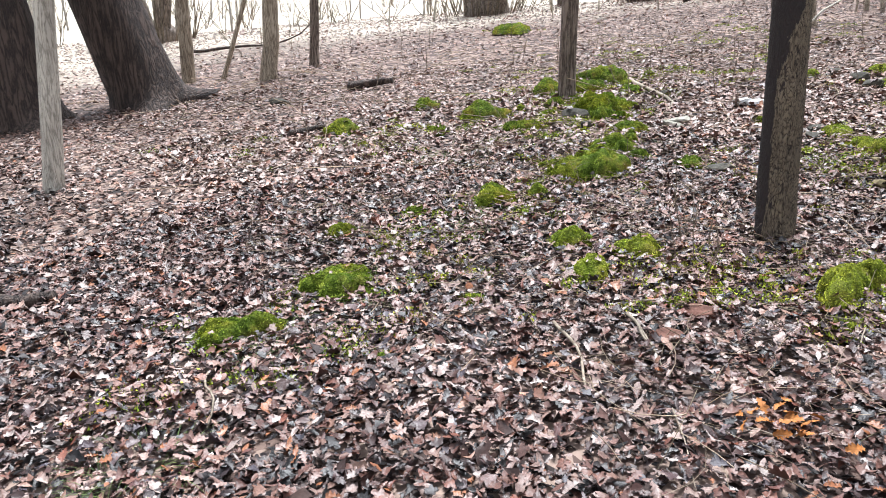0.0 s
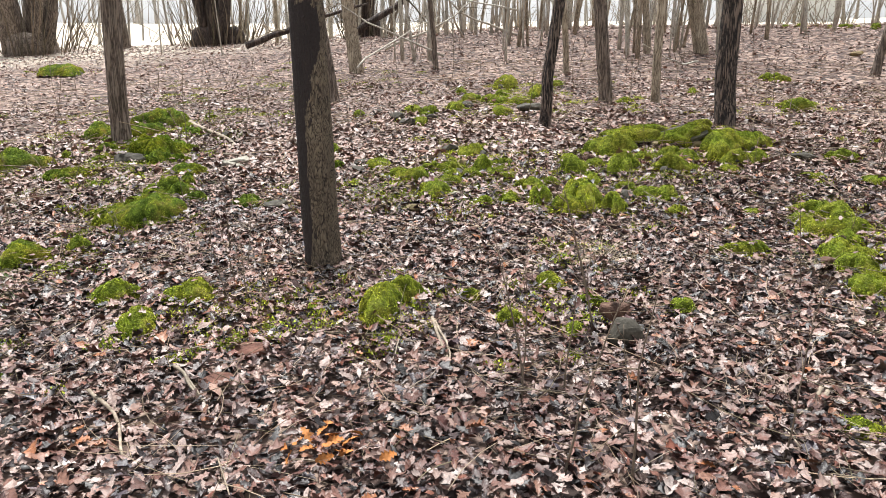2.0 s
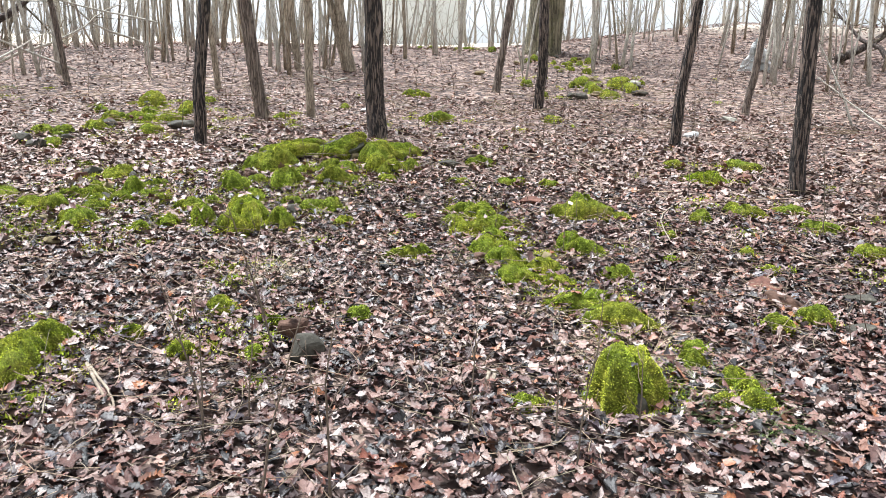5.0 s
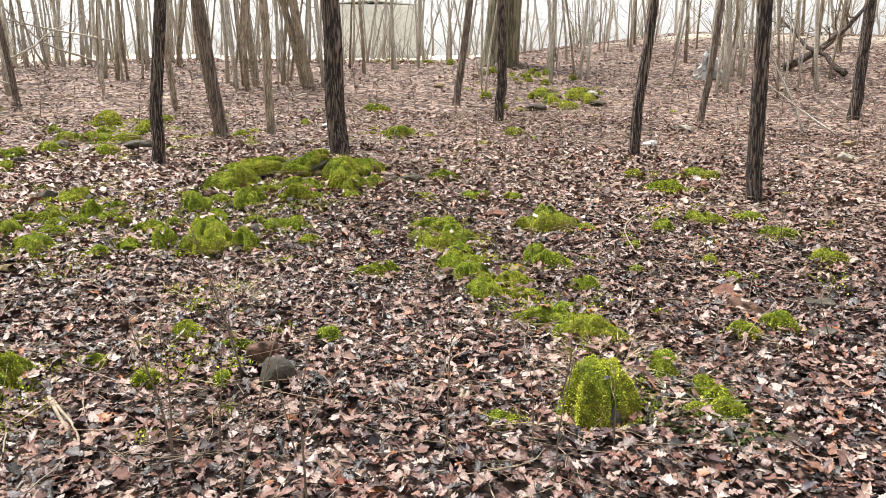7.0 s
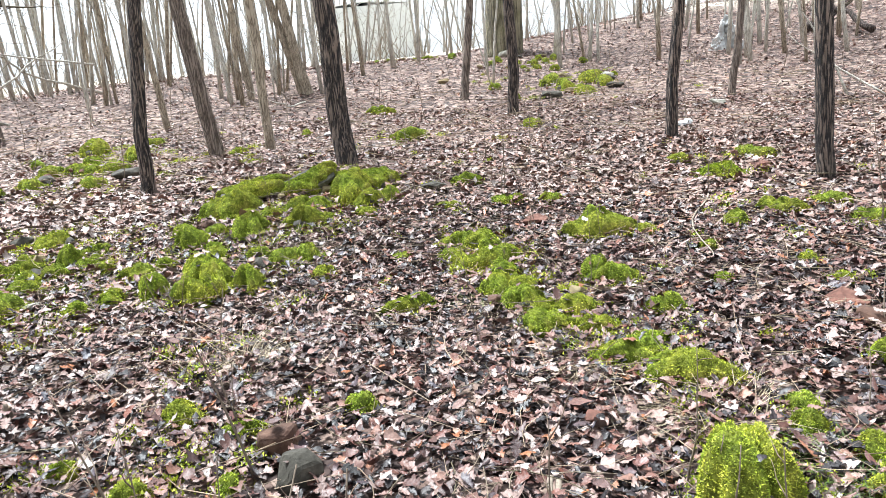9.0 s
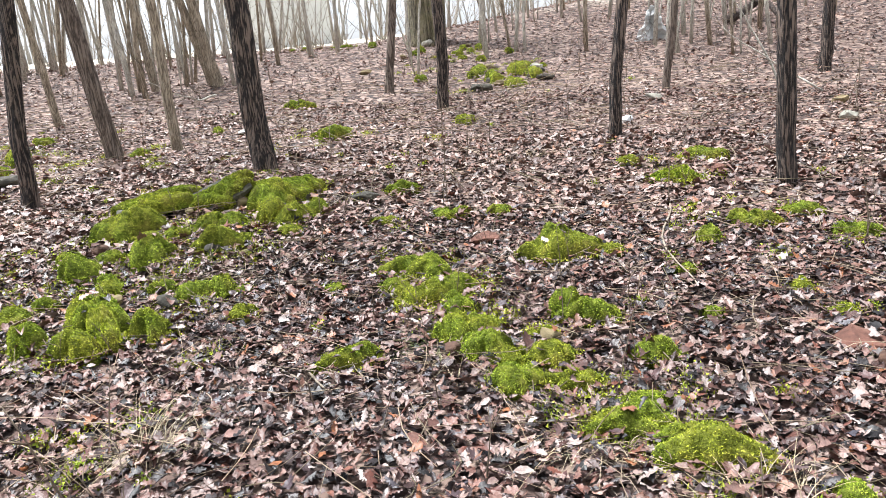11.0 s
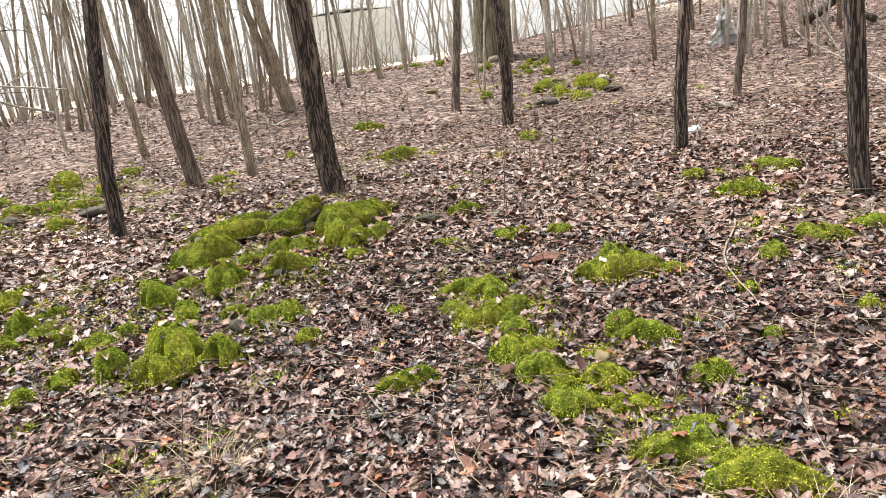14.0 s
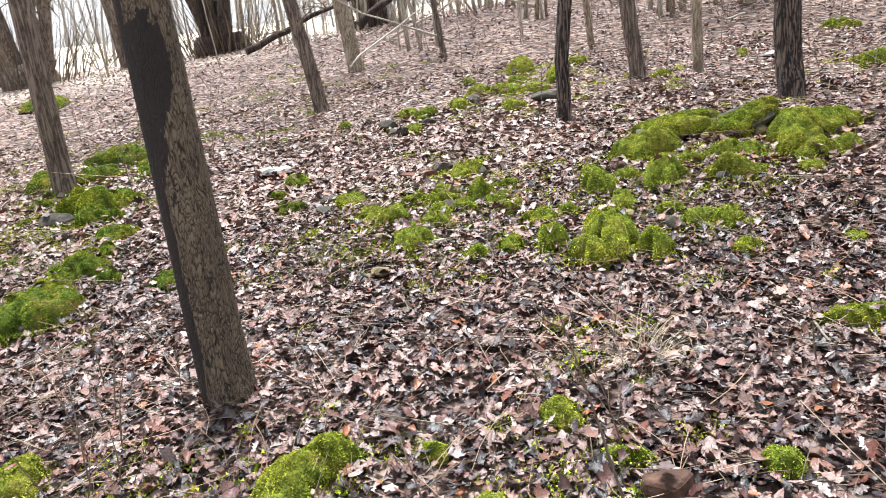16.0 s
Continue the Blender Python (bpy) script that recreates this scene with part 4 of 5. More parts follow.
# moss along the lines of the old wall
mossy_stone(4.59, 2.33, 0.14, 0.08, 0.06, 74)
mossy_stone(3.74, 1.29, 0.18, 0.12, 0.06, 27)
mossy_stone(4.50, 2.24, 0.20, 0.13, 0.06, 42)
mossy_stone(4.31, 2.07, 0.22, 0.21, 0.06, 155)
mossy_stone(4.66, 2.65, 0.18, 0.15, 0.06, 37)
mossy_stone(3.60, 1.12, 0.14, 0.12, 0.06, 91)
mossy_stone(4.07, 1.85, 0.14, 0.10, 0.06, 58)
mossy_stone(4.89, 2.55, 0.23, 0.21, 0.09, 4)
mossy_stone(3.26, 0.48, 0.12, 0.10, 0.06, 9)
mossy_stone(3.34, 0.66, 0.11, 0.11, 0.06, 61)
mossy_stone(3.49, 0.69, 0.13, 0.12, 0.06, 167)
mossy_stone(3.19, 0.41, 0.12, 0.07, 0.06, 146)
mossy_stone(3.07, 0.36, 0.13, 0.12, 0.06, 107)
mossy_stone(3.05, 0.45, 0.10, 0.07, 0.06, 68)
mossy_stone(1.90, 7.59, 0.27, 0.22, 0.09, 99)
mossy_stone(1.54, 5.55, 0.15, 0.14, 0.06, 97)
mossy_stone(1.41, 8.44, 0.19, 0.16, 0.06, 143)
mossy_stone(1.62, 8.08, 0.16, 0.09, 0.06, 125)
mossy_stone(1.83, 7.32, 0.16, 0.09, 0.06, 2)
mossy_stone(1.34, 5.88, 0.33, 0.25, 0.08, 79)
mossy_stone(1.60, 6.00, 0.23, 0.13, 0.09, 93)
mossy_stone(1.59, 6.97, 0.30, 0.17, 0.11, 50)
mossy_stone(1.97, 7.36, 0.17, 0.14, 0.06, 41)
mossy_stone(1.27, 5.59, 0.21, 0.17, 0.08, 43)
mossy_stone(0.91, 5.26, 0.24, 0.21, 0.07, 19)
mossy_stone(1.74, 6.96, 0.19, 0.12, 0.07, 0)
mossy_stone(1.73, 7.53, 0.32, 0.25, 0.12, 78)
mossy_stone(1.48, 8.80, 0.27, 0.19, 0.07, 152)
mossy_stone(1.48, 6.08, 0.17, 0.10, 0.06, 45)
mossy_stone(1.43, 5.75, 0.30, 0.26, 0.11, 19)
mossy_stone(1.70, 6.30, 0.27, 0.19, 0.07, 5)
mossy_stone(1.60, 7.24, 0.17, 0.12, 0.06, 25)
mossy_stone(1.01, 5.34, 0.26, 0.25, 0.09, 29)
mossy_stone(0.88, 5.49, 0.19, 0.17, 0.06, 176)
mossy_stone(3.34, 4.80, 0.24, 0.16, 0.06, 83)
mossy_stone(3.56, 4.85, 0.20, 0.16, 0.10, 80)
mossy_stone(3.50, 5.14, 0.14, 0.10, 0.06, 157)
mossy_stone(3.75, 4.59, 0.11, 0.09, 0.06, 161)
mossy_stone(3.92, 4.28, 0.14, 0.10, 0.07, 41)
mossy_stone(3.42, 4.90, 0.19, 0.15, 0.06, 62)
mossy_stone(3.41, 5.24, 0.18, 0.11, 0.06, 164)
mossy_stone(3.75, 4.95, 0.19, 0.16, 0.09, 20)
mossy_stone(4.28, 4.21, 0.12, 0.11, 0.06, 59)
mossy_stone(4.99, 4.33, 0.18, 0.16, 0.06, 174)
mossy_stone(5.31, 4.15, 0.22, 0.18, 0.06, 158)
mossy_stone(5.22, 4.25, 0.22, 0.16, 0.09, 161)
mossy_stone(4.20, 4.13, 0.18, 0.16, 0.07, 86)
mossy_stone(5.41, 3.96, 0.14, 0.09, 0.07, 9)
mossy_stone(4.33, 3.88, 0.14, 0.09, 0.06, 127)
mossy_stone(5.01, 3.82, 0.10, 0.09, 0.06, 154)
mossy_stone(5.49, 3.79, 0.24, 0.22, 0.09, 0)
mossy_stone(4.29, 4.42, 0.23, 0.23, 0.12, 2)
mossy_stone(6.66, 8.54, 0.27, 0.23, 0.08, 44)
mossy_stone(6.02, 8.40, 0.30, 0.21, 0.11, 160)
mossy_stone(6.30, 8.19, 0.18, 0.12, 0.06, 103)
mossy_stone(6.34, 9.14, 0.17, 0.15, 0.06, 42)
mossy_stone(6.88, 8.11, 0.19, 0.12, 0.06, 29)
mossy_stone(7.45, 8.72, 0.18, 0.11, 0.06, 24)
mossy_stone(6.26, 8.05, 0.24, 0.20, 0.09, 19)
mossy_stone(7.69, 8.63, 0.26, 0.23, 0.09, 173)
mossy_stone(1.30, 7.98, 0.21, 0.20, 0.07, 93)
mossy_stone(2.70, 9.26, 0.16, 0.09, 0.06, 14)
mossy_stone(1.92, 8.77, 0.26, 0.20, 0.10, 35)
mossy_stone(1.19, 7.56, 0.21, 0.15, 0.06, 9)
mossy_stone(2.27, 8.34, 0.19, 0.12, 0.06, 49)
mossy_stone(2.24, 8.46, 0.24, 0.14, 0.06, 89)
mossy_stone(0.93, 7.93, 0.17, 0.12, 0.06, 82)
mossy_stone(2.28, 8.72, 0.20, 0.18, 0.06, 35)
# moss at the foot of the leaning grey tree
mossy_stone(7.42, 6.93, 0.22, 0.18, 0.07, -45)
# bare stones and bricks
broken_stone(4.52, 0.57, 0.21, 0.17, 0.07, -95, RED_STONE)
broken_stone(4.31, 0.44, 0.20, 0.14, 0.08, -98, BROWN_STONE)
broken_stone(5.47, 2.44, 0.21, 0.14, 0.07, -69, RED_STONE)
broken_stone(7.41, 1.21, 0.17, 0.14, 0.07, -87, RED_STONE)
broken_stone(4.22, 3.17, 0.05, 0.04, 0.03, -51, RED_STONE)
broken_stone(1.07, 2.88, 0.16, 0.13, 0.04, -18, RED_STONE)
broken_stone(0.87, 2.70, 0.16, 0.13, 0.03, -15, RED_STONE)
broken_stone(2.62, 2.27, 0.18, 0.11, 0.12, -47, BROWN_STONE)
broken_stone(2.50, 2.10, 0.18, 0.13, 0.15, -48, GREY_STONE)
broken_stone(3.74, 5.86, 0.21, 0.12, 0.04, -32, RED_STONE)
broken_stone(3.93, 5.73, 0.17, 0.14, 0.10, -34, GREY_STONE)
broken_stone(3.17, 4.49, 0.10, 0.08, 0.04, -34, PALE_STONE)
broken_stone(1.38, 7.22, 0.31, 0.17, 0.11, -10, GREY_STONE)
broken_stone(1.97, 5.01, 0.20, 0.15, 0.07, -20, GREY_STONE)
broken_stone(2.08, 6.41, 0.20, 0.11, 0.07, -17, PALE_STONE)
broken_stone(1.88, 1.88, 0.08, 0.06, 0.02, -43, RED_STONE)
broken_stone(3.04, 5.76, 0.15, 0.13, 0.09, -27, GREY_STONE)
broken_stone(6.06, 7.16, 0.44, 0.24, 0.15, -40, GREY_STONE)
broken_stone(6.04, 3.53, 0.23, 0.13, 0.08, -60, GREY_STONE)
broken_stone(10.71, 0.05, 0.20, 0.16, 0.10, -95, OCHRE_STONE)
broken_stone(9.83, 0.06, 0.18, 0.15, 0.11, -95, PALE_STONE)
broken_stone(13.83, 4.34, 0.31, 0.25, 0.13, -74, PALE_STONE)
broken_stone(11.88, 4.63, 0.39, 0.23, 0.14, -70, GREY_STONE)
broken_stone(13.04, 3.94, 0.32, 0.26, 0.11, -75, GREY_STONE)
broken_stone(16.56, 7.41, 0.29, 0.24, 0.16, -67, PALE_STONE)
broken_stone(13.45, 7.32, 0.24, 0.20, 0.10, -62, OCHRE_STONE)
broken_stone(11.19, 2.09, 0.23, 0.13, 0.08, -83, PALE_STONE)
broken_stone(4.60, 0.10, 0.16, 0.12, 0.06, -89, GREY_STONE)
broken_stone(4.16, 0.07, 0.15, 0.09, 0.05, -90, GREY_STONE)
broken_stone(-2.05, 9.94, 0.30, 0.17, 0.11, 11, GREY_STONE)
broken_stone(2.17, 6.53, 0.25, 0.14, 0.09, -19, PALE_STONE)
# sticks
stick(6.37, 1.45, 4.80, 1.15, 0.009)
stick(4.06, 3.21, 3.60, 2.44, 0.01)
stick(3.62, 2.44, 3.75, 2.00, 0.006)
stick(1.88, 2.69, 1.54, 1.90, 0.008)
stick(0.76, 2.85, 0.78, 2.45, 0.008)
stick(2.37, 8.95, 2.12, 6.81, 0.03)
stick(2.12, 6.81, 2.59, 6.60, 0.016)
stick(3.82, 2.87, 3.60, 2.46, 0.01)
stick(2.76, 1.31, 2.48, 1.25, 0.012)
stick(2.87, 0.91, 2.53, 0.47, 0.01)
stick(1.88, 2.71, 1.62, 2.04, 0.01)
stick(3.11, 1.60, 2.78, 1.40, 0.008)
stick(2.77, 1.34, 2.51, 1.29, 0.012)
stick(0.43, 2.87, 0.46, 2.28, 0.01)
stick(0.75, 2.87, 0.78, 2.54, 0.01)
stick(2.37, 8.92, 2.07, 7.05, 0.02)
stick(-1.06, 3.06, -0.93, 2.29, 0.008)
stick(-1.18, 10.80, -0.56, 10.53, 0.09)
stick(-1.55, 7.81, -1.18, 7.79, 0.05)
stick(-2.45, 3.69, -2.13, 3.67, 0.06)
stick(4.38, 4.25, 4.77, 2.91, 0.006)
stick(4.56, 0.72, 4.81, 0.55, 0.006)
stick(-2.10, 3.55, -1.74, 2.99, 0.008)
stick(2.95, 7.26, 3.25, 7.10, 0.035)
stick(3.00, 7.26, 3.16, 7.22, 0.03)


def slab(x, y, w, d, thick, turn, rx, ry, lift, label, bare=0.0):
    """A split flat stone on the rubble, moss on its upper face up to a bare far edge."""
    rng = np.random.default_rng(int(x * 100))
    thing = tagged(new("stone_slab"), label, "stone")
    thing.matrix_world = pose(x, y, ground(x, y) + lift, rx, ry, turn)
    sides, bm = 18, bmesh.new()
    rim = []
    for k in range(sides):
        a = 2 * math.pi * k / sides
        c, e = math.cos(a), math.sin(a)
        r = (abs(c) ** 4 + abs(e) ** 4) ** -0.25 * (1 + rng.normal(0, 0.045))
        rim.append((w / 2 * r * c, d / 2 * r * e))
    top = [bm.verts.new((px, py, thick / 2 + rng.normal(0, 0.004))) for px, py in rim]
    low = [bm.verts.new((px * 0.97, py * 0.97, -thick / 2 + rng.normal(0, 0.006))) for px, py in rim]
    bm.faces.new(top)
    bm.faces.new(low[::-1])
    for k in range(sides):
        j = (k + 1) % sides
        bm.faces.new((low[k], low[j], top[j], top[k]))
    bmesh.ops.bevel(bm, geom=bm.edges[:], offset=0.006, segments=2, affect="EDGES")
    me = bpy.data.meshes.new("stone")
    bm.to_mesh(me)
    bm.free()
    me.materials.append(SLATE)
    part("stone", me, thing, "grey edge of split stone")
    cap = cushion(w * 1.06, d * (1.06 - bare), thick * 0.6 + 0.025, rng, True)
    cap = [v + Vector((0, -d * bare * 0.5, thick * 0.5 - 0.014)) for v in cap[0]], cap[1]
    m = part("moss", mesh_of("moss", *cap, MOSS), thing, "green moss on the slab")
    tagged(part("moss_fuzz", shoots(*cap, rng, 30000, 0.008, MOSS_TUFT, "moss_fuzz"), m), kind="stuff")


SLATE = simple_material("split_stone", [(0.3, (0.035, 0.034, 0.026)), (0.55, (0.10, 0.095, 0.072)), (0.75, (0.26, 0.24, 0.19))], 22, 0.85, 0.7, 0.006)
slab(5.42, 4.84, 0.60, 0.30, 0.05, -46, 6, -6, 0.08, "flat mossy slab lying on the rubble")
slab(5.62, 4.45, 0.44, 0.24, 0.036, -48, 34, -19, 0.115, "tilted mossy slab propped on the rubble", 0.12)
slab(5.92, 4.12, 0.40, 0.32, 0.07, -52, 14, 4, 0.05, "small mossy slab at the trunk's foot")


def heap(x, y, w, n, seed, materials):
    """Rubble lying in a low heap."""
    r = np.random.default_rng(seed)
    for _ in range(n):
        a, k = r.uniform(0, 6.28), w * r.random() ** 0.7
        px, py, s = x + k * math.cos(a), y + k * math.sin(a), r.uniform(0.12, 0.26)
        if r.random() < 0.55:
            mossy_stone(px, py, s, s * 0.8, s * 0.4, r.uniform(0, 180))
        else:
            broken_stone(px, py, s, s * 0.7, s * 0.45, r.uniform(0, 180), materials[int(r.integers(len(materials)))])


heap(16.64, 9.74, 1.1, 16, 51, (GREY_STONE, RED_STONE, OCHRE_STONE))
heap(15.68, 6.67, 1.4, 18, 52, (GREY_STONE, OCHRE_STONE, OCHRE_STONE))
heap(13.00, 5.07, 1.3, 9, 53, (OCHRE_STONE, GREY_STONE))
heap(5.84, 8.25, 1.0, 8, 54, (GREY_STONE, RED_STONE))
heap(3.17, 5.77, 0.9, 9, 55, (GREY_STONE, RED_STONE))
heap(4.45, 7.71, 0.8, 7, 56, (GREY_STONE,))


def rubble_chips():
    """Small broken stones that show between the moss along the lines of the old wall."""
    r = np.random.default_rng(58)
    for (x0, y0), (x1, y1), n in (((3.0, 4.4), (4.1, 5.6), 12), ((3.7, 3.5), (5.8, 4.6), 18), ((1.2, 5.2), (1.9, 8.4), 7), ((3.6, 1.2), (4.8, 2.6), 5), ((5.8, 7.4), (7.4, 8.8), 10)):
        for _ in range(n):
            t, w = r.random(), r.uniform(0.05, 0.13)
            broken_stone(x0 + (x1 - x0) * t + r.normal(0, 0.28), y0 + (y1 - y0) * t + r.normal(0, 0.28), w, w * r.uniform(0.6, 0.9), w * r.uniform(0.5, 0.8), r.uniform(0, 180),
                         (GREY_STONE, BROWN_STONE, OCHRE_STONE, RED_STONE, GREY_STONE, BROWN_STONE)[int(r.integers(6))])


rubble_chips()


def stray_moss(name, zones, material, label, seed):
    """Wisps of moss and low shoots that grow up through the leaves round the mossy stones."""
    r = np.random.default_rng(seed)
    spots = []
    for (x0, y0), (x1, y1), wide, n in zones:
        t = r.random((n, 1))
        spots.append(np.array([[x0, y0]]) * (1 - t) + np.array([[x1, y1]]) * t + r.normal(0, wide, (n, 2)))
    centres = np.concatenate(spots)
    size = r.uniform(0.015, 0.06, len(centres)) * np.where(r.random(len(centres)) < 0.2, 1.7, 1.0)
    own = np.repeat(np.arange(len(centres)), (size * 3200).astype(int))
    count = len(own)
    xy = centres[own] + r.normal(0, 1, (count, 2)) * size[own][:, None] * np.array([1.2, 0.8])
    p = np.column_stack([xy, lie(xy[:, 0], xy[:, 1]) + r.uniform(0.018, 0.050, count)])
    n = r.normal(0, 0.6, (count, 3)) + np.array([0, 0, 1])
    n /= np.linalg.norm(n, axis=1)[:, None]
    side = np.cross(n, r.normal(0, 1, (count, 3)))
    side /= np.linalg.norm(side, axis=1)[:, None] + 1e-9
    ln = r.uniform(0.006, 0.016, (count, 1))
    corners = np.stack([p - side * ln * 0.4, p + side * ln * 0.4, p + n * ln], 1).reshape(-1, 3)
    tagged(new(name, big_mesh(name, corners, np.arange(3 * count).reshape(-1, 3), material)), label, "moss", kind="stuff")


stray_moss("stray_moss", (((3.0, 4.2), (4.2, 5.8), 0.38, 60), ((3.8, 3.6), (6.2, 4.8), 0.40, 80), ((2.9, 0.3), (5.0, 2.8), 0.22, 50), ((2.2, 2.2), (3.0, 3.0), 0.25, 22),
                          ((0.6, 3.3), (1.9, 3.1), 0.22, 30), ((5.6, 7.2), (7.4, 9.0), 0.6, 50), ((5.2, 0.4), (8.0, 1.8), 0.35, 30), ((5.5, 5.5), (9.0, 6.0), 1.0, 40), ((12, 4), (15, 6.5), 0.8, 30)),
           MOSS_TUFT, "wisps of bright green moss growing through fallen leaves", 63)
stray_moss("stray_moss", (((0.9, 5.0), (1.8, 8.6), 0.38, 120), ((1.0, 8.8), (3.4, 9.4), 0.7, 70), ((-1.0, 3.0), (0.6, 4.8), 0.30, 46), ((2.6, 4.8), (4.0, 5.4), 0.35, 44), ((2.0, 11), (6.0, 12), 1.2, 60), ((-1.5, 7.2), (0.8, 7.4), 0.5, 30)),
           MOSS_DEEP_TUFT, "wisps of deep green moss growing through fallen leaves", 64)


def sheet_bag(x, y, s, label):
    """A crumpled sheet of white plastic caught upright against a stem."""
    r = np.random.default_rng(71)
    n = 12
    verts = []
    for i in range(n):
        for k in range(n):
            u, v = i / (n - 1) - 0.5, k / (n - 1)
            wide = 0.35 + 0.65 * (1 - v)
            verts.append((u * s * wide + r.normal(0, 0.03) * s, 0.18 * s * math.sin(9 * u + 3 * v) + r.normal(0, 0.035) * s, v * s * (1 - 0.5 * abs(u)) + r.normal(0, 0.02) * s))
    faces = [(i * n + k, (i + 1) * n + k, (i + 1) * n + k + 1, i * n + k + 1) for i in range(n - 1) for k in range(n - 1)]
    ob = new("plastic_sheet", mesh_of("plastic_sheet", verts, faces, PLASTIC, False))
    ob.modifiers.new("thickness", "SOLIDIFY").thickness = 0.006
    ob.matrix_world = pose(x, y, ground(x, y), 0, 0, -70)
    tagged(ob, label, "litter")


sheet_bag(16.75, 2.73, 0.68, "crumpled white plastic sheet caught among saplings")


def scrap(x, y, w, label):
    r = np.random.default_rng(int(abs(x) * 31))
    v, f = lump(w, w * 0.7, 0.05, 3, 12, r, 0.25, 3, 0.0)
    ob = tagged(new("plastic_scrap", mesh_of("plastic_scrap", v, f, PLASTIC, False)), label, "litter")
    ob.location = (x, y, ground(x, y) + 0.02)


scrap(8.76, 6.52, 0.28, "white plastic scrap lying on dead leaves")
scrap(9.68, 2.23, 0.22, "white plastic scrap half under leaves")
scrap(3.10, 7.20, 0.32, "white flat scrap on the leaf litter")


def tussock(x, y, radius, count, length, material, label, name, droop=0.5, seed=0):
    """A tuft of thin arching blades."""
    r = np.random.default_rng(int(abs(x) * 97 + abs(y) * 31) + seed)
    verts, tris = [], []
    for _ in range(count):
        a, k = r.uniform(0, 6.28), radius * math.sqrt(r.random())
        px, py = x + k * math.cos(a), y + k * math.sin(a)
        b, ln = a + r.normal(0, 0.7), length * r.uniform(0.4, 1.2)
        p, up, w = Vector((px, py, ground(px, py))), r.uniform(0.9, 1.4), 0.0016
        side = Vector((-math.sin(b), math.cos(b), 0)) * w
        base = len(verts)
        for i in range(5):
            t = i / 4
            q = p + Vector((math.cos(b) * ln * droop * t * (0.5 + t), math.sin(b) * ln * droop * t * (0.5 + t), ln * (up * t - droop * 1.1 * t * t) * 0.7))
            verts += [q - side * (1 - 0.8 * t), q + side * (1 - 0.8 * t)]
            if i:
                s = base + 2 * i
                tris += [(s - 2, s - 1, s + 1), (s - 2, s + 1, s)]
    me = big_mesh(name, np.array([tuple(v) for v in verts]), np.array(tris), material)
    tagged(new(name, me), label, "grass")


DRY = "tuft of bleached dry grass among dead leaves"
LUSH = "tuft of thin green grass by mossy stones"
tussock(3.14, 2.86, 0.09, 90, 0.22, STRAW, DRY, "dry_grass", 0.7)
tussock(3.07, 2.85, 0.07, 50, 0.28, STRAW, DRY, "dry_grass", 0.5, 3)
tussock(3.16, 0.53, 0.16, 260, 0.16, GRASS, LUSH, "green_grass", 0.8)
tussock(2.97, 0.37, 0.13, 200, 0.14, GRASS, LUSH, "green_grass", 0.8)
tussock(3.35, 0.90, 0.18, 160, 0.22, STRAW, DRY, "dry_grass", 0.8)
tussock(3.64, 1.44, 0.16, 120, 0.18, STRAW, DRY, "dry_grass", 0.8)
tussock(4.02, 2.06, 0.10, 70, 0.18, STRAW, DRY, "dry_grass", 0.7)
tussock(4.14, 2.20, 0.10, 60, 0.15, GRASS, LUSH, "green_grass", 0.7)
tussock(5.96, 2.76, 0.13, 120, 0.10, GRASS, LUSH, "green_grass", 0.8)
tussock(0.30, 4.39, 0.20, 260, 0.13, GRASS, LUSH, "green_grass", 0.8)
tussock(-0.42, 3.57, 0.22, 240, 0.12, GRASS, LUSH, "green_grass", 0.8)
tussock(-0.79, 3.06, 0.24, 240, 0.12, GRASS, LUSH, "green_grass", 0.8)
tussock(-1.13, 2.12, 0.2, 160, 0.14, GRASS, LUSH, "green_grass", 0.8)
tussock(0.12, 6.09, 0.35, 260, 0.14, GRASS, LUSH, "green_grass", 0.8)
tussock(-0.92, 7.31, 0.30, 220, 0.14, GRASS, LUSH, "green_grass", 0.8)
tussock(1.40, 6.14, 0.45, 320, 0.12, GRASS, LUSH, "green_grass", 0.8)
tussock(3.06, 5.27, 0.35, 260, 0.12, GRASS, LUSH, "green_grass", 0.8)
tussock(7.60, 2.82, 0.22, 60, 0.3, STRAW, DRY, "dry_grass", 0.6)
tussock(11.26, 3.77, 0.4, 90, 0.4, STRAW, DRY, "dry_grass", 0.6)


def stem(x, y, height, r, lean, seed):
    g = np.random.default_rng(seed)
    path = limb_path((0, 0, -0.03), (lean[0], lean[1], 1), height, 8, 0.06, g)
    pieces = [tube(path, [r * (1 - 0.09 * j) for j in range(9)], 5)]
    for _ in range(int(g.integers(0, 4))):
        i = int(g.integers(3, 8))
        twig = limb_path(path[i], (g.normal(0, 1), g.normal(0, 1), 1.2), height * 0.3, 4, 0.15, g)
        pieces.append(tube(twig, [r * 0.5 * (1 - 0.2 * j) for j in range(5)], 4))
    ob = new("dry_stem", mesh_of("dry_stem", *joined(pieces), TWIG))
    ob.location = (x, y, ground(x, y))
    return tagged(ob, "thin dry brown stem standing in the leaves", "stem", "dry stems")


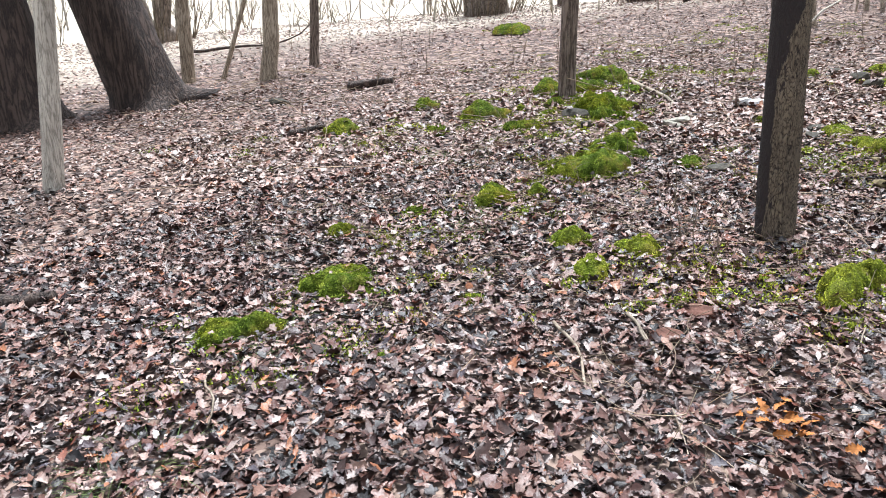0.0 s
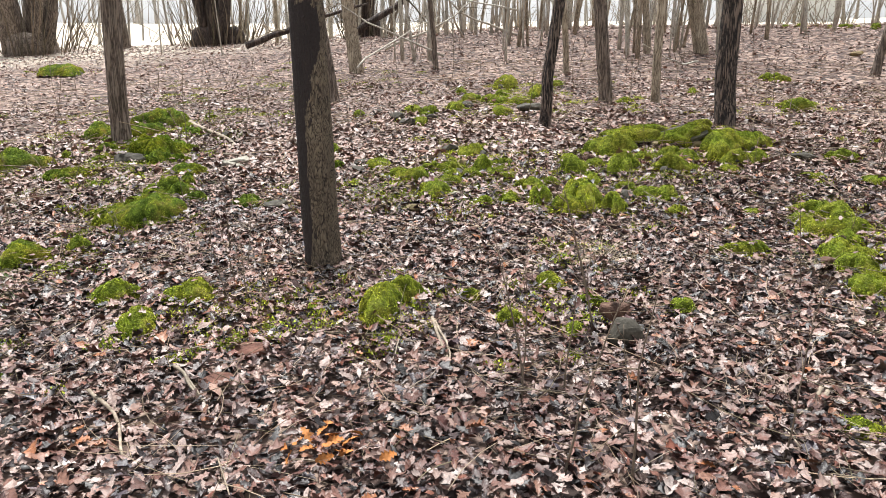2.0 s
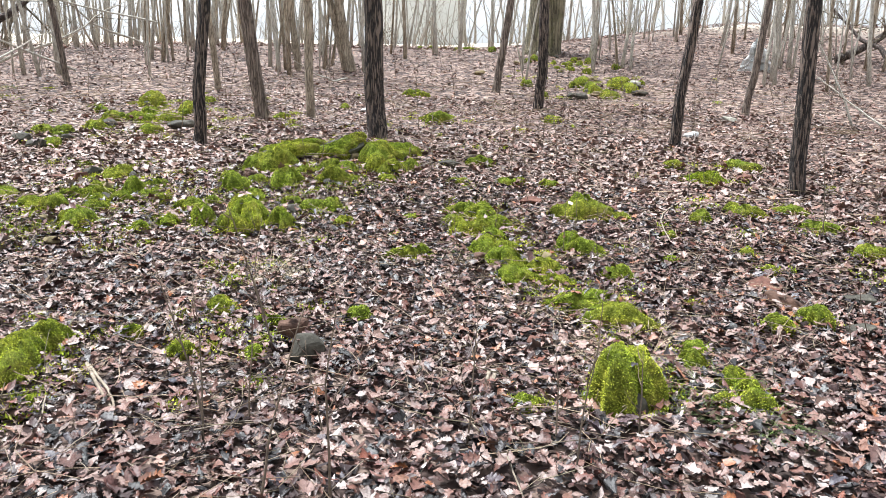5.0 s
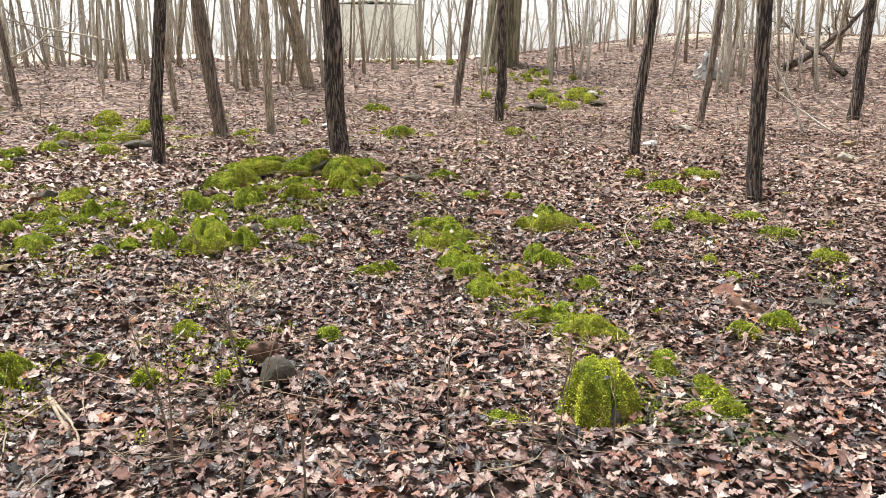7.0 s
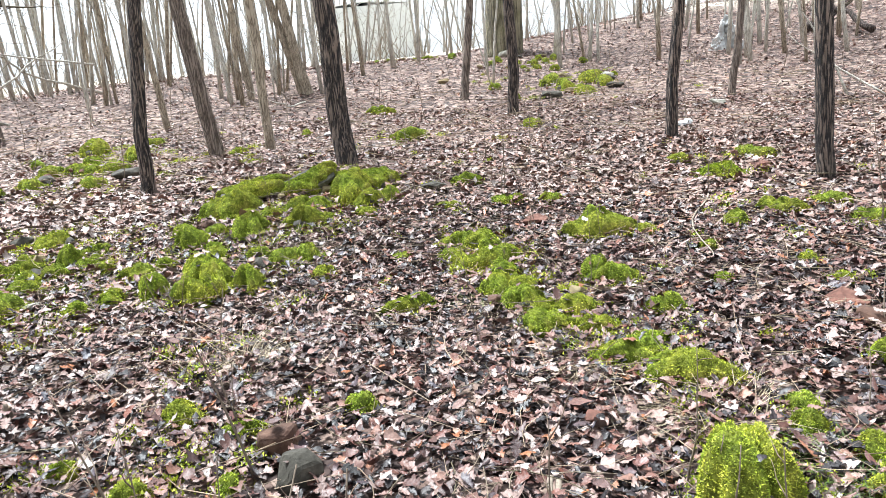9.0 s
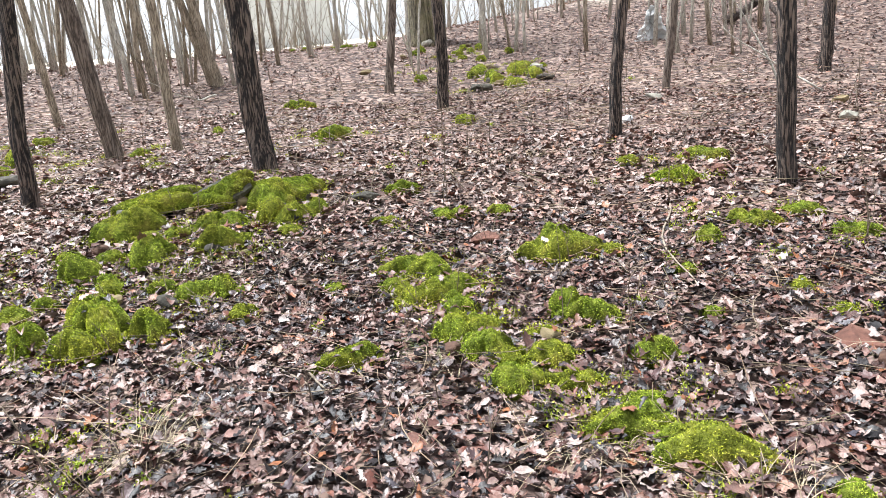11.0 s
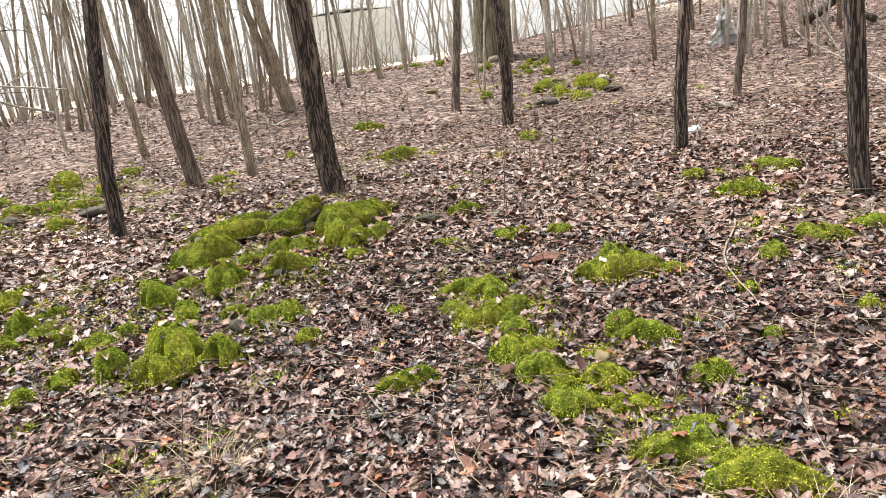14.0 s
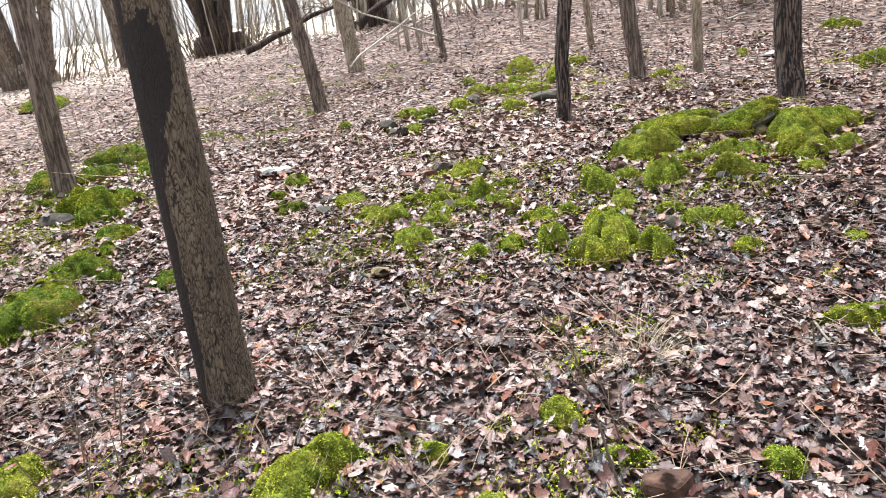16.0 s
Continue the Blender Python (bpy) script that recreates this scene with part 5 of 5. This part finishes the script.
stem(2.45, 2.23, 0.75, 0.0055, (-0.1, 0.05), 1)
stem(1.87, 2.02, 0.72, 0.005, (0.02, 0.03), 2)
stem(1.62, 1.50, 0.72, 0.005, (0.05, 0.05), 3)
stem(1.79, 1.35, 0.74, 0.005, (-0.12, 0.0), 4)
stem(2.39, 3.46, 0.10, 0.03, (0, 0), 5)
stem(1.35, 3.79, 0.5, 0.004, (0.1, 0.0), 6)
stem(1.25, 3.64, 0.45, 0.004, (-0.1, 0.05), 7)
stem(1.82, 1.96, 0.62, 0.0042, (0.03, 0.02), 200)
stem(2.42, 0.90, 0.4, 0.0042, (0.08, 0), 201)
stem(2.33, 0.78, 0.5, 0.0042, (0, 0.08), 202)
stem(2.75, 0.87, 0.3, 0.0042, (0.05, 0), 203)
stem(2.67, 0.68, 0.35, 0.0042, (-0.1, 0), 204)
stem(2.06, 1.61, 0.4, 0.0042, (-0.05, 0.05), 205)
stem(3.29, 1.70, 0.3, 0.0042, (0, 0), 206)
stem(2.29, 1.17, 0.55, 0.0042, (0, 0.02), 207)
stem(2.90, 0.97, 0.5, 0.0042, (0.05, 0), 208)
stem(1.99, 1.91, 0.5, 0.0042, (0.03, 0.0), 209)
stem(6.08, 2.91, 0.8, 0.0042, (0, 0), 210)
stem(5.73, 0.39, 0.9, 0.0042, (0.05, 0), 211)
stem(6.45, 1.47, 0.7, 0.0042, (0, 0.0), 212)
stem(11.34, 3.07, 0.6, 0.0042, (0, 0), 213)
stem(5.65, 3.47, 0.5, 0.0042, (0.1, 0.1), 214)
stem(1.19, 3.17, 0.35, 0.0042, (0.1, 0), 215)
stem(1.24, 3.42, 0.4, 0.0042, (-0.1, 0.05), 216)
stem(1.31, 3.35, 0.3, 0.0042, (0.2, 0.1), 217)
stem(6.05, 2.93, 0.7, 0.0042, (0, 0), 218)
stem(4.83, 3.18, 0.5, 0.0042, (0.05, 0.05), 219)
stem(1.35, 3.55, 0.45, 0.0042, (0.1, 0.05), 220)
stem(1.36, 4.10, 0.5, 0.0042, (-0.05, 0), 221)
stem(2.65, 2.48, 0.4, 0.0042, (0.02, 0.02), 222)
rng = np.random.default_rng(12)
for k in range(290):
    a, r = math.radians(rng.uniform(-25, 110)), rng.uniform(2.2, 15)
    stem(1 + r * math.cos(a), 1 + r * math.sin(a), rng.uniform(0.18, 0.55) * (1 if r < 6 else 1.7), rng.uniform(0.0022, 0.004) * (1 if r < 6 else 1.6), rng.normal(0, 0.25, 2), 100 + k)
for k in range(240):
    a, r = math.radians(rng.uniform(-25, 110)), rng.uniform(1.0, 10)
    x, y, b, n = 1 + r * math.cos(a), 1 + r * math.sin(a), rng.uniform(0, 6.28), rng.uniform(0.15, 0.6) * (1 if r < 5 else 1.6)
    stick(x, y, x + n * math.cos(b), y + n * math.sin(b), rng.uniform(0.0014, 0.0045) * (1 if r < 5 else 1.6))


def fine_twigs(count, r0, r1, thick, seed):
    """Fine dead twigs and straws strewn through the leaves."""
    r = np.random.default_rng(seed)
    verts, tris = [], []
    ring = [(math.cos(k * 2.094), math.sin(k * 2.094)) for k in range(3)]
    for _ in range(count):
        a, k = math.radians(r.uniform(-16, 122)), math.sqrt(r.uniform(r0 * r0, r1 * r1))
        x, y, b, ln, w = 1 + k * math.cos(a), 1 + k * math.sin(a), r.uniform(0, 6.28), r.uniform(0.08, 0.38) * (1 + r0 / 5), thick * r.uniform(0.5, 1.4)
        bow, rise, base = r.normal(0, 0.10), r.normal(0, 0.12), len(verts)
        for i in range(4):
            t = i / 3
            px = x + math.cos(b) * ln * t - math.sin(b) * bow * ln * math.sin(math.pi * t)
            py = y + math.sin(b) * ln * t + math.cos(b) * bow * ln * math.sin(math.pi * t)
            pz = ground(px, py) + 0.045 + abs(rise) * ln * t
            for c, s in ring:
                verts.append((px - math.sin(b) * c * w, py + math.cos(b) * c * w, pz + s * w))
            if i:
                q = base + 3 * i
                for m in range(3):
                    n = (m + 1) % 3
                    tris += [(q - 3 + m, q - 3 + n, q + n), (q - 3 + m, q + n, q + m)]
    me = big_mesh("twig_litter", np.array(verts), np.array(tris), FINE)
    tagged(new("twig_litter", me), "fine dead twigs and straws among the fallen leaves", "twigs", kind="stuff")


FINE = simple_material("fine_twigs", [(0.35, (0.16, 0.11, 0.08)), (0.65, (0.40, 0.32, 0.24))], 3, 0.8, 0.1, 0.001, island=True)
fine_twigs(1700, 0.8, 5, 0.0016, 81)
fine_twigs(1500, 5, 13, 0.0032, 82)

# ---- leaf litter ----


def outline(kind):
    """One side of a leaf from stalk to tip: oak, field maple, plain oval, torn scrap."""
    if kind == 0:
        return [(0, -0.5), (0.05, -0.40), (0.15, -0.32), (0.08, -0.24), (0.21, -0.11), (0.11, -0.04), (0.28, 0.12), (0.15, 0.18), (0.23, 0.32), (0.11, 0.37), (0.09, 0.46), (0, 0.5)]
    if kind == 1:
        return [(0, -0.42), (0.18, -0.40), (0.32, -0.27), (0.25, -0.15), (0.38, -0.01), (0.42, 0.13), (0.27, 0.16), (0.19, 0.24), (0.20, 0.37), (0.10, 0.42), (0, 0.5)]
    if kind == 2:
        return [(0, -0.5), (0.16, -0.28), (0.24, 0.0), (0.16, 0.28), (0, 0.5)]
    return [(0, -0.5), (0.28, -0.05), (0.12, 0.2), (0, 0.5)]


def leaf_shape(kind):
    """Corners and triangles of a leaf: two halves that meet along the midrib."""
    half = outline(kind)
    n = len(half)
    ribs = (-0.25, 0.0, 0.25) if kind < 2 else (0.0,)
    pts = half + [(-x, y) for x, y in half[1:-1]] + [(0.0, y) for y in ribs]
    rib = 2 * n - 2
    tris = []
    for mirror in (False, True):
        ids = [0] + list(range(n, 2 * n - 2)) + [n - 1] if mirror else list(range(n))
        was = None
        for i in range(n - 1):
            mid = (half[i][1] + half[i + 1][1]) / 2
            c = rib + min(range(len(ribs)), key=lambda k: abs(ribs[k] - mid))
            if was is not None and was != c:
                tris.append((was, c, ids[i]) if mirror else (was, ids[i], c))
            tris.append((c, ids[i + 1], ids[i]) if mirror else (c, ids[i], ids[i + 1]))
            was = c
    return np.array(pts, float), np.array(tris)


def on_blocks(x, y):
    """How far up a stone each place lies: its height there, and 0 off the stones."""
    up = np.zeros_like(x)
    for bx, by, w, d, h, turn in BLOCKS:
        near = np.abs(x - bx) + np.abs(y - by) < w + d
        if not near.any():
            continue
        dx, dy = x[near] - bx, y[near] - by
        u = (dx * math.cos(turn) + dy * math.sin(turn)) / (w / 2)
        v = (-dx * math.sin(turn) + dy * math.cos(turn)) / (d / 2)
        s = np.clip(1.0 - u * u - v * v, 0, 1)
        up[near] = np.maximum(up[near], h * np.sqrt(s))
    return up


def litter(name, x, y, kind, sizes, tilt, lift, rng, label, material, low=0.004, bent=7.0, on_moss=0.05):
    """Leaves strewn over the ground as one mesh; each is a curled shape of its own."""
    up = on_blocks(x, y)
    keep = (up == 0) | (rng.random(len(x)) < on_moss)
    x, y, up = x[keep], y[keep], up[keep]
    n = len(x)
    pts, tris = leaf_shape(kind)
    size = rng.uniform(*sizes, n)[:, None]
    px, py = pts[None, :, 0] * size * rng.uniform(0.75, 1.1, (n, 1)), pts[None, :, 1] * size
    torn = np.clip(rng.normal(0.98, 0.06, (n, len(pts))), 0.7, 1.2)
    px, py = px * torn, py * torn
    bend, fold, twist = rng.normal(0, bent, (n, 1)), rng.normal(0.12, 0.55, (n, 1)), rng.normal(0, bent, (n, 1))
    pz = bend * py ** 2 + fold * np.abs(px) + twist * px * py + rng.normal(0, 0.03, (n, len(pts))) * size
    spin = rng.uniform(0, 2 * np.pi, (n, 1))
    tx, ty = rng.normal(0, tilt, (2, n, 1))
    gx, gy = px * np.cos(spin) - py * np.sin(spin), px * np.sin(spin) + py * np.cos(spin)
    gz = pz + tx * gx + ty * gy
    base = lie(x, y)[:, None] + up[:, None] + rng.uniform(low, lift, (n, 1)) + 0.35 * size * (np.abs(tx) + np.abs(ty)) * 0.5
    verts = np.stack([x[:, None] + gx, y[:, None] + gy, base + gz], -1).reshape(-1, 3)
    faces = (tris[None] + (np.arange(n) * len(pts))[:, None, None]).reshape(-1, 3)
    return tagged(new(name, big_mesh(name, verts, faces, material, np.tile(pts, (n, 1)))), label, "leaves", kind="stuff")


def strewn(count, r0, r1, a0, a1, rng, power=0.5):
    a = np.radians(rng.uniform(a0, a1, count))
    r = np.sqrt(rng.uniform(r0 ** 2, r1 ** 2, count)) if power == 0.5 else r0 + (r1 - r0) * rng.random(count) ** power
    return 1 + r * np.cos(a), 1 + r * np.sin(a)


def field_of(count, r1, rng):
    """Places in the part of the wood close to the path, on the side to which it looks."""
    x, y = rng.uniform(-3.6, 6.3, count), rng.uniform(-0.6, 6.6, count)
    a, b = np.degrees(np.arctan2(y, x + 0.1)), np.degrees(np.arctan2(y + 0.15, x - 0.2))
    keep = (b > -9) & (a < 126) & (np.hypot(x - 0.1, y) > 1.4) & (np.hypot(x - 1, y - 1) < r1)
    return x[keep], y[keep]


rng = np.random.default_rng(21)
NEARBY = "damp brown and pale oak leaves covering the ground"
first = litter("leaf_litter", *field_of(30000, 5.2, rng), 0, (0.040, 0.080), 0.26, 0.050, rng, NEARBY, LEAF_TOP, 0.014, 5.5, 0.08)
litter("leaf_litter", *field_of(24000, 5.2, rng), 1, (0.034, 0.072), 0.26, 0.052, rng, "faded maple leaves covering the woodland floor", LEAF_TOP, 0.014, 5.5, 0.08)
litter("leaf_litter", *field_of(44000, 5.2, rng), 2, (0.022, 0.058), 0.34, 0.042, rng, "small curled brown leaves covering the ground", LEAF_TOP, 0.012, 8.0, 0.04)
# this layer's darker colour paints the shade between the leaves above
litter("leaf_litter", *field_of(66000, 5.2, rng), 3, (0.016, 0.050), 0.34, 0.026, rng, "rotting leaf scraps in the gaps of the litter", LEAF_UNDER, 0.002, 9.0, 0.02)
litter("leaf_litter", *strewn(60000, 5.0, 11, -20, 146, rng), 2, (0.035, 0.085), 0.19, 0.04, rng, "brown fallen leaves covering the slope", LEAF_FAR)
litter("leaf_litter", *strewn(9000, 5.0, 8, -20, 122, rng), 1, (0.05, 0.095), 0.22, 0.050, rng, "faded maple leaves covering the slope", LEAF_FAR, 0.02)
litter("leaf_litter", *strewn(84000, 10.0, 24, -24, 126, rng), 3, (0.045, 0.105), 0.12, 0.05, rng, "far brown fallen leaves covering the slope", LEAF_FAR)
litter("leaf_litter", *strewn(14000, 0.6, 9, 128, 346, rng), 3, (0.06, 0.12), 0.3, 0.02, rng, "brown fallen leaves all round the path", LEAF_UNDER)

# loose leaves on top, each a piece of its own
SHAPES = []
for kind in (0, 1, 0, 1, 2):
    pts, tris = leaf_shape(kind)
    curl = rng.normal(0, 0.5)
    z = 0.5 * curl * pts[:, 1] ** 2 + 0.28 * np.abs(pts[:, 0]) + 0.5 * pts[:, 0] * pts[:, 1] + rng.normal(0, 0.03, len(pts))
    SHAPES.append(big_mesh("leaf", np.column_stack([pts, z]), tris, LEAF_ONE, pts))
count = 0
while count < 300:
    a, r = math.radians(rng.uniform(-20, 115)), 0.8 + 3.4 * rng.random() ** 0.8
    x, y = 1 + r * math.cos(a), 1 + r * math.sin(a)
    if on_blocks(np.array([x]), np.array([y]))[0] > 0:
        continue
    leaf = part("leaf", SHAPES[int(rng.integers(5))], first)
    leaf.matrix_world = pose(x, y, ground(x, y) + 0.05, rng.normal(0, 14), rng.normal(0, 14), rng.uniform(0, 360)) @ Matrix.Scale(rng.uniform(0.055, 0.095), 4)
    count += 1

# a patch of bright orange leaves
ORANGE = simple_material("orange_leaf", [(0.3, (0.30, 0.10, 0.025)), (0.7, (0.52, 0.22, 0.06))], 30, 0.6, 0.3, 0.002)
CURLED = SHAPES[0].copy()
CURLED.materials.clear()
CURLED.materials.append(ORANGE)
for _ in range(16):
    x, y = 1.05 + rng.normal(0, 0.06), 2.02 + rng.normal(0, 0.06)
    ob = tagged(new("orange_leaf", CURLED), "bright orange curled leaf on top of the litter", "leaf", "orange leaves")
    ob.matrix_world = pose(x, y, ground(x, y) + 0.06, rng.normal(0, 25), rng.normal(0, 25), rng.uniform(0, 360)) @ Matrix.Scale(rng.uniform(0.05, 0.085), 4)
